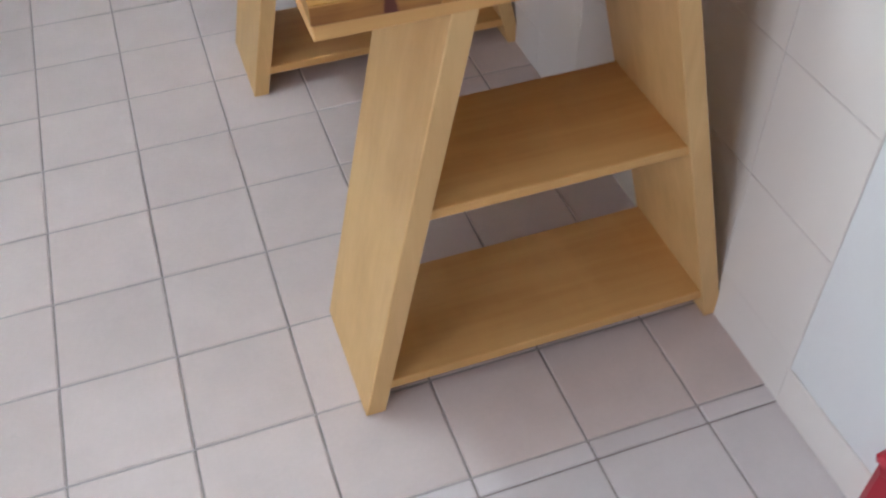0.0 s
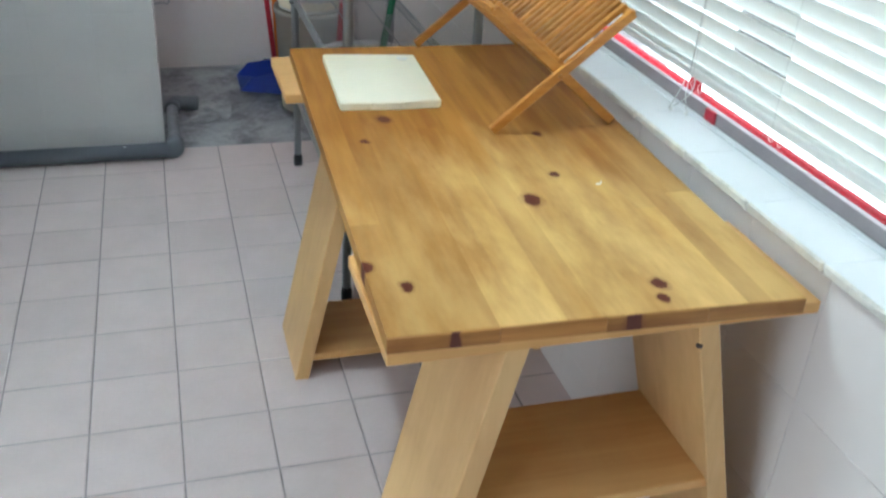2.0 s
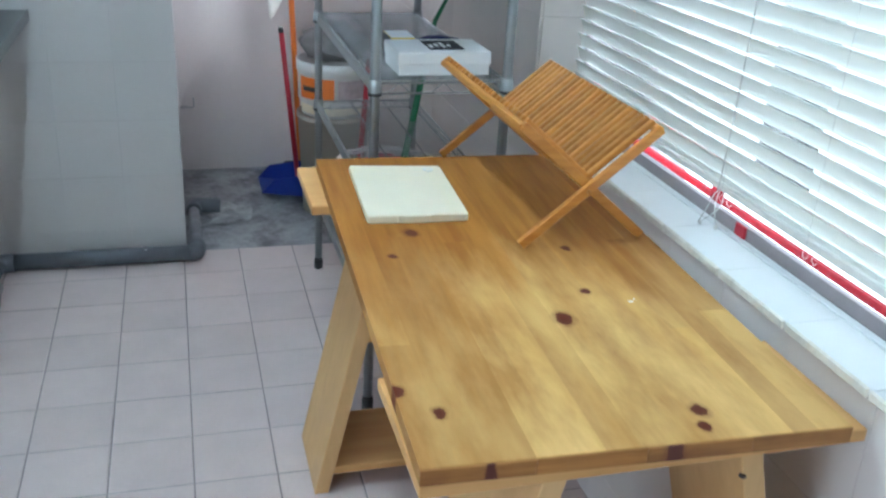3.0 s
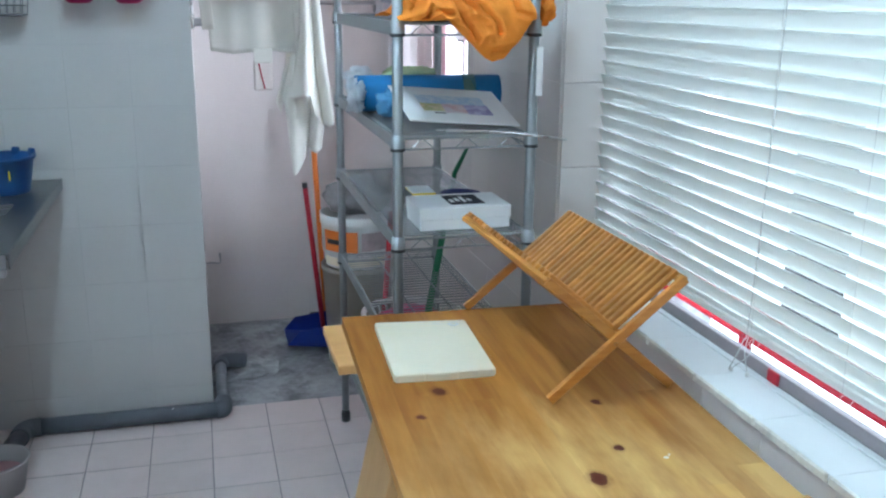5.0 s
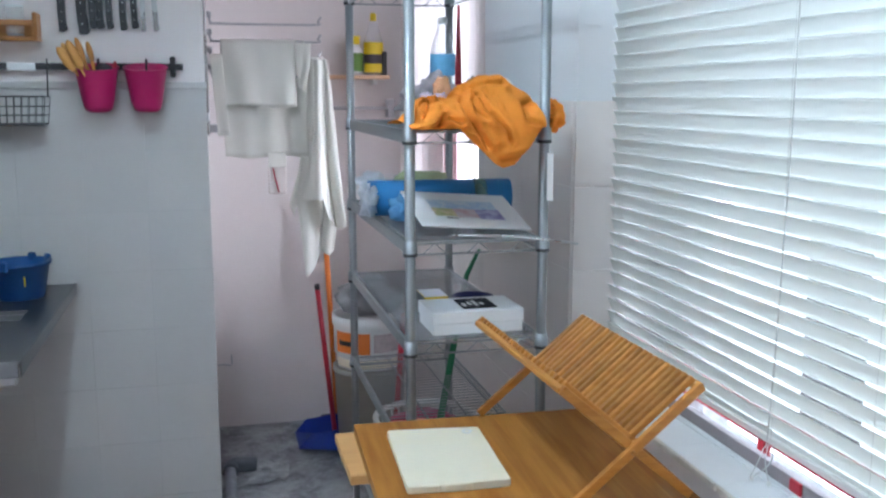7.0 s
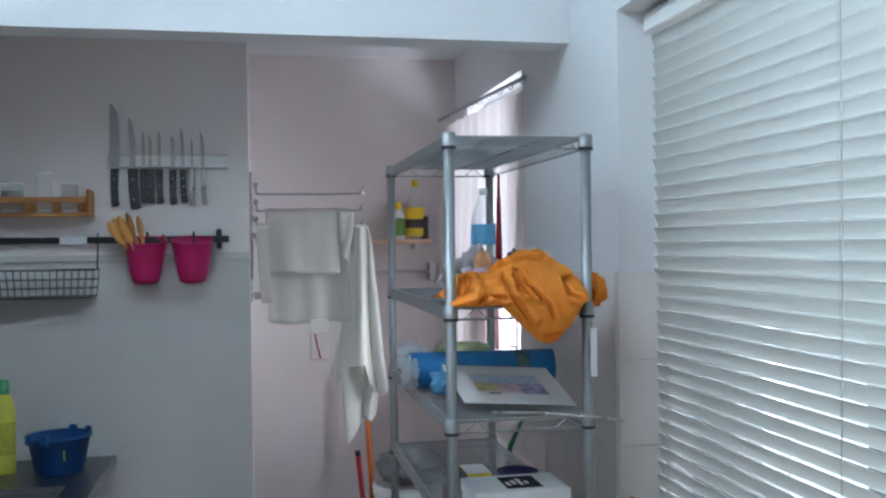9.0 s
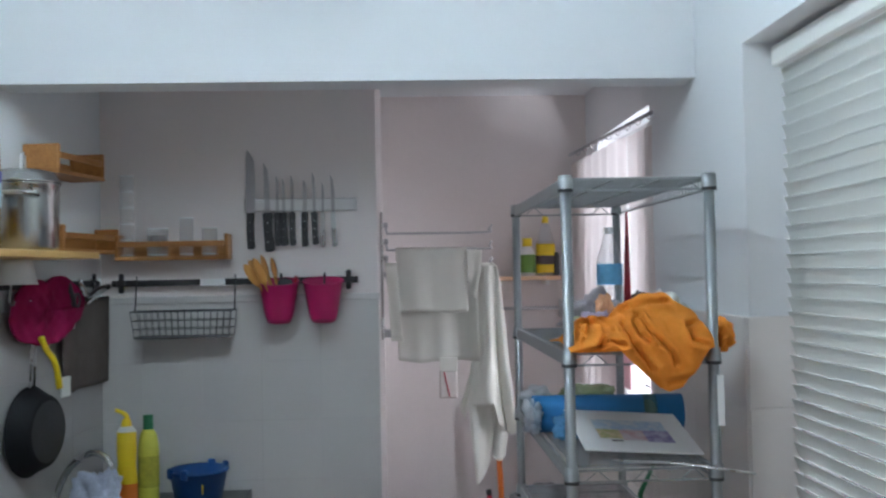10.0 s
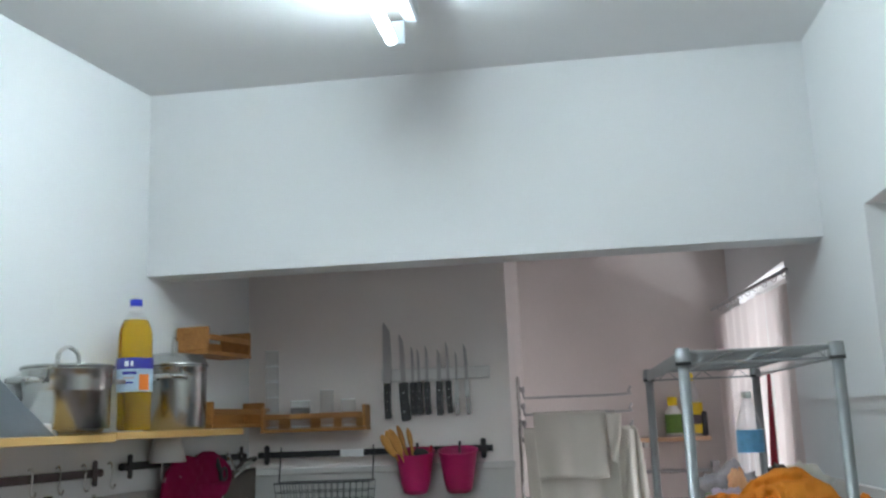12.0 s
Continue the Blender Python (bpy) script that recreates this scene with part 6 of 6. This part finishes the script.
whole("mesh_towel", sheet(brown_fn, 20, 16, 0.004), BROWN_CLOTH, "brownish grey mesh cloth hanging on the wall", "cloth", m=WALL_L, smooth=True)

pan = on_left("frying_pan", "black non-stick frying pan hung with its worn base outwards", "pan", 0.0, -0.487, 1.180)
bm = lathe([(0.0, 0.080), (0.094, 0.080), (0.104, 0.073), (0.128, 0.024), (0.132, 0.022), (0.126, 0.024), (0.100, 0.070), (0.0, 0.074)], 40)
bmesh.ops.transform(bm, matrix=pose(0, 0, 0, 0, 90, 0), verts=bm.verts)
part("pan", bm, PAN, pan, smooth=True)
bm = lathe([(0.0, 0.0812), (0.086, 0.0812), (0.090, 0.0803)], 36)
bmesh.ops.transform(bm, matrix=pose(0, 0, 0, 0, 90, 0), verts=bm.verts)
part("base", bm, PAN_BASE, pan, "worn grey base plate", True)
for dy in (-0.012, 0.012):
    part("handle", tube([(0.03, dy, 0.128), (0.036, dy * 0.8, 0.25), (0.034, dy * 0.3, 0.40)], 0.003, 8), STEEL, pan, smooth=True)
brush = on_left("dish_brush", "yellow handled brush with a white tag", "brush", 0.098, -0.468, 1.332)
part("handle", tube(curve_pts([(0, -0.085, 0.125), (0, -0.055, 0.085), (0, -0.012, 0.045), (0, 0.012, -0.03)]), 0.009, 8), YELLOW, brush, smooth=True)
part("tag", box(-0.004, 0.004, 0.016, 0.070, -0.060, 0.0, 0.002), WHITE_PLASTIC, brush)
ladle = on_left("saucepan", "small shiny steel saucepan hanging from the rail", "pan", 0.07, -0.90, 1.275)
bm = lathe([(0.0, 0.0), (0.06, 0.004), (0.075, 0.03), (0.078, 0.07), (0.081, 0.07), (0.078, 0.028), (0.06, -0.004), (0.0, -0.006)], 32)
bmesh.ops.transform(bm, matrix=pose(0, 0, 0, 0, 90, 0) @ pose(0, 0, -0.04), verts=bm.verts)
part("pan", bm, POT_STEEL, ladle, smooth=True)
part("handle", tube([(0.0, 0, 0.075), (0.0, 0, 0.25)], 0.006, 8), POT_STEEL, ladle, smooth=True)
spat = on_left("spatula", "bright steel skimmer hanging from the rail", "utensil", 0.055, -0.22, 1.585)
bm = lathe([(0.0, 0.004), (0.02, 0.002), (0.032, -0.004), (0.034, -0.002), (0.02, 0.005), (0.0, 0.007)], 20)
bmesh.ops.transform(bm, matrix=pose(0, 0, 0, 0, 62, 20), verts=bm.verts)
part("bowl", bm, STEEL, spat, smooth=True)
part("stem", tube([(-0.01, -0.02, -0.025), (-0.012, -0.05, -0.12)], 0.004, 8), STEEL, spat, smooth=True)
tongs = on_left("tongs", "dark steel tongs hanging across the rail", "utensil", 0.05, -0.13, 1.585)
part("arm", tube([(0, -0.085, -0.03), (0.005, 0.0, 0.005), (0, 0.085, 0.012)], 0.006, 8), BRONZE, tongs, smooth=True)
part("arm", tube([(0.012, -0.09, -0.045), (0.016, -0.01, -0.012), (0.003, 0.085, 0.006)], 0.005, 8), STEEL, tongs, smooth=True)
masher = on_left("masher", "dark handled kitchen tool hanging beside the pot holder", "utensil", 0.06, -0.315, 1.585)
part("grip", tube([(0, -0.02, 0.022), (0, 0.008, -0.022), (0, 0.014, -0.05)], 0.010, 10, r_end=0.006), BLACK, masher, smooth=True)
part("ring", tube([(0.004, 0.03 + 0.016 * math.cos(a * math.pi / 8), -0.03 + 0.02 * math.sin(a * math.pi / 8)) for a in range(16)], 0.004, 6, closed=True), BRONZE, masher, smooth=True)
spade = on_left("spatula", "black spatula with a red edged handle hanging from the rail", "utensil", 0.05, -1.10, 1.30)
part("blade", box(-0.004, 0.004, -0.03, 0.03, -0.10, 0.06, 0.003), BLACK, spade)
part("handle", tube([(0, 0, 0.06), (0, -0.01, 0.25)], 0.008, 8, r_end=0.011), BLACK, spade, smooth=True)
part("grip", tube([(0.004, 0.012, 0.06), (0.004, 0.008, 0.24)], 0.007, 8), RED, spade, "crimson grip", True)
spoon(WALL_L @ pose(0.04, -0.92, 1.29) @ pose(0, 0, 0.25, 180, 0, 0), 0.22, 0.02, 0.03, STEEL, "long steel spoon hanging from the rail", "steel_spoon")

# ---- tiles of the floor and the walls ----
half = 0.0019


def tile_mesh(name, w, d, h, mat, bevel=0.002):
    return mesh_of(name, box(half, w - half, half, d - half, 0, h, bevel), mat)


floor_tile = tile_mesh("tile", 0.2, 0.2, 0.012, TILE_FLOOR)
floor_tile_pale = tile_mesh("tile", 0.2, 0.2, 0.012, TILE_FLOOR_PALE)
narrow_tile = tile_mesh("tile", 0.2, 0.036, 0.012, TILE_FLOOR_PALE)


def lay_tile(data, x, y):
    ob = new("tile", data)
    ob.parent = floor
    ob.matrix_basis = pose(x, y, -0.012 + random.uniform(-0.0004, 0.0004), random.uniform(-0.12, 0.12), random.uniform(-0.12, 0.12), 0)


STEP = -0.8   # south of this line the tiles start anew behind a narrow cut row
for i in range(-7, 5):
    for j in range(-16, 9):
        y = j * 0.2
        if i * 0.2 + 0.2 < left_x(y) - 0.05:
            continue
        if y < STEP - 0.01:
            lay_tile(floor_tile_pale, i * 0.2, y - 0.036)
        else:
            lay_tile(floor_tile, i * 0.2, y)
    lay_tile(narrow_tile, i * 0.2, STEP - 0.036)

JOINT_PALE = surface("pale_floor_joint", (0.45, 0.40, 0.39), 0.9, 0, 0.25, 10, 120, 0.2)
for j in range(-4, 9):
    part("joint", box(-1.6, 0.90, j * 0.2 - 0.0017, j * 0.2 + 0.0017, -0.0028, -0.0012), JOINT_PALE, floor)

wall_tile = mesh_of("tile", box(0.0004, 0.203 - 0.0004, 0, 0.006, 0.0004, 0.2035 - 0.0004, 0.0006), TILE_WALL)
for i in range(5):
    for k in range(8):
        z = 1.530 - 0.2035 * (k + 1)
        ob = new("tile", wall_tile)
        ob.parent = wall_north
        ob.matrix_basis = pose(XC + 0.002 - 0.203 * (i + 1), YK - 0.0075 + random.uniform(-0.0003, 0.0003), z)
part("tile_bed", box(-0.98, XC + 0.001, YK - 0.0058, YK - 0.0005, 0, 1.530), GROUT_PALE, wall_north)

pier_tile = mesh_of("tile", box(0, 0.006, 0.0005, 0.200 - 0.0005, 0.0005, 0.2215 - 0.0005, 0.0005), TILE_WARM)
for j in range(10):
    y = YR - 0.012 + 0.2 * j
    for k in range(7):
        z = 1.497 - 0.2215 * (k + 1)
        if y + 0.2 > AY0 and z + 0.2215 > AZ + 0.01:
            continue
        ob = new("tile", pier_tile)
        ob.parent = cladding
        ob.matrix_basis = pose(XT + random.uniform(-0.0003, 0.0003), y, z)
for j in range(-8, 0):
    for k in range(4):
        y = YR - 0.012 + 0.2 * j
        w0 = -0.835 if j == -8 else y
        ob = new("tile", pier_tile)
        ob.parent = cladding
        ob.matrix_basis = Matrix.Translation((XT + random.uniform(-0.0003, 0.0003), w0, 0.771 - 0.2215 * (k + 1))) @ Matrix.Diagonal((1, (y + 0.2 - w0) / 0.2, 1, 1))
jamb_tile = mesh_of("tile", box(0, 0.118, 0, 0.006, 0.0008, 0.2215 - 0.0008, 0.0008), TILE_WARM)
for k in range(3):
    ob = new("tile", jamb_tile)
    ob.parent = cladding
    ob.matrix_basis = pose(XT + 0.007, YR - 0.018, 1.497 - 0.2215 * (k + 1))

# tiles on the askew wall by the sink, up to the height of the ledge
left_tile = mesh_of("tile", box(0.0005, 0.0060, 0.0004, 0.205 - 0.0004, 0.0004, 0.2055 - 0.0004, 0.0006), TILE_SHADED)
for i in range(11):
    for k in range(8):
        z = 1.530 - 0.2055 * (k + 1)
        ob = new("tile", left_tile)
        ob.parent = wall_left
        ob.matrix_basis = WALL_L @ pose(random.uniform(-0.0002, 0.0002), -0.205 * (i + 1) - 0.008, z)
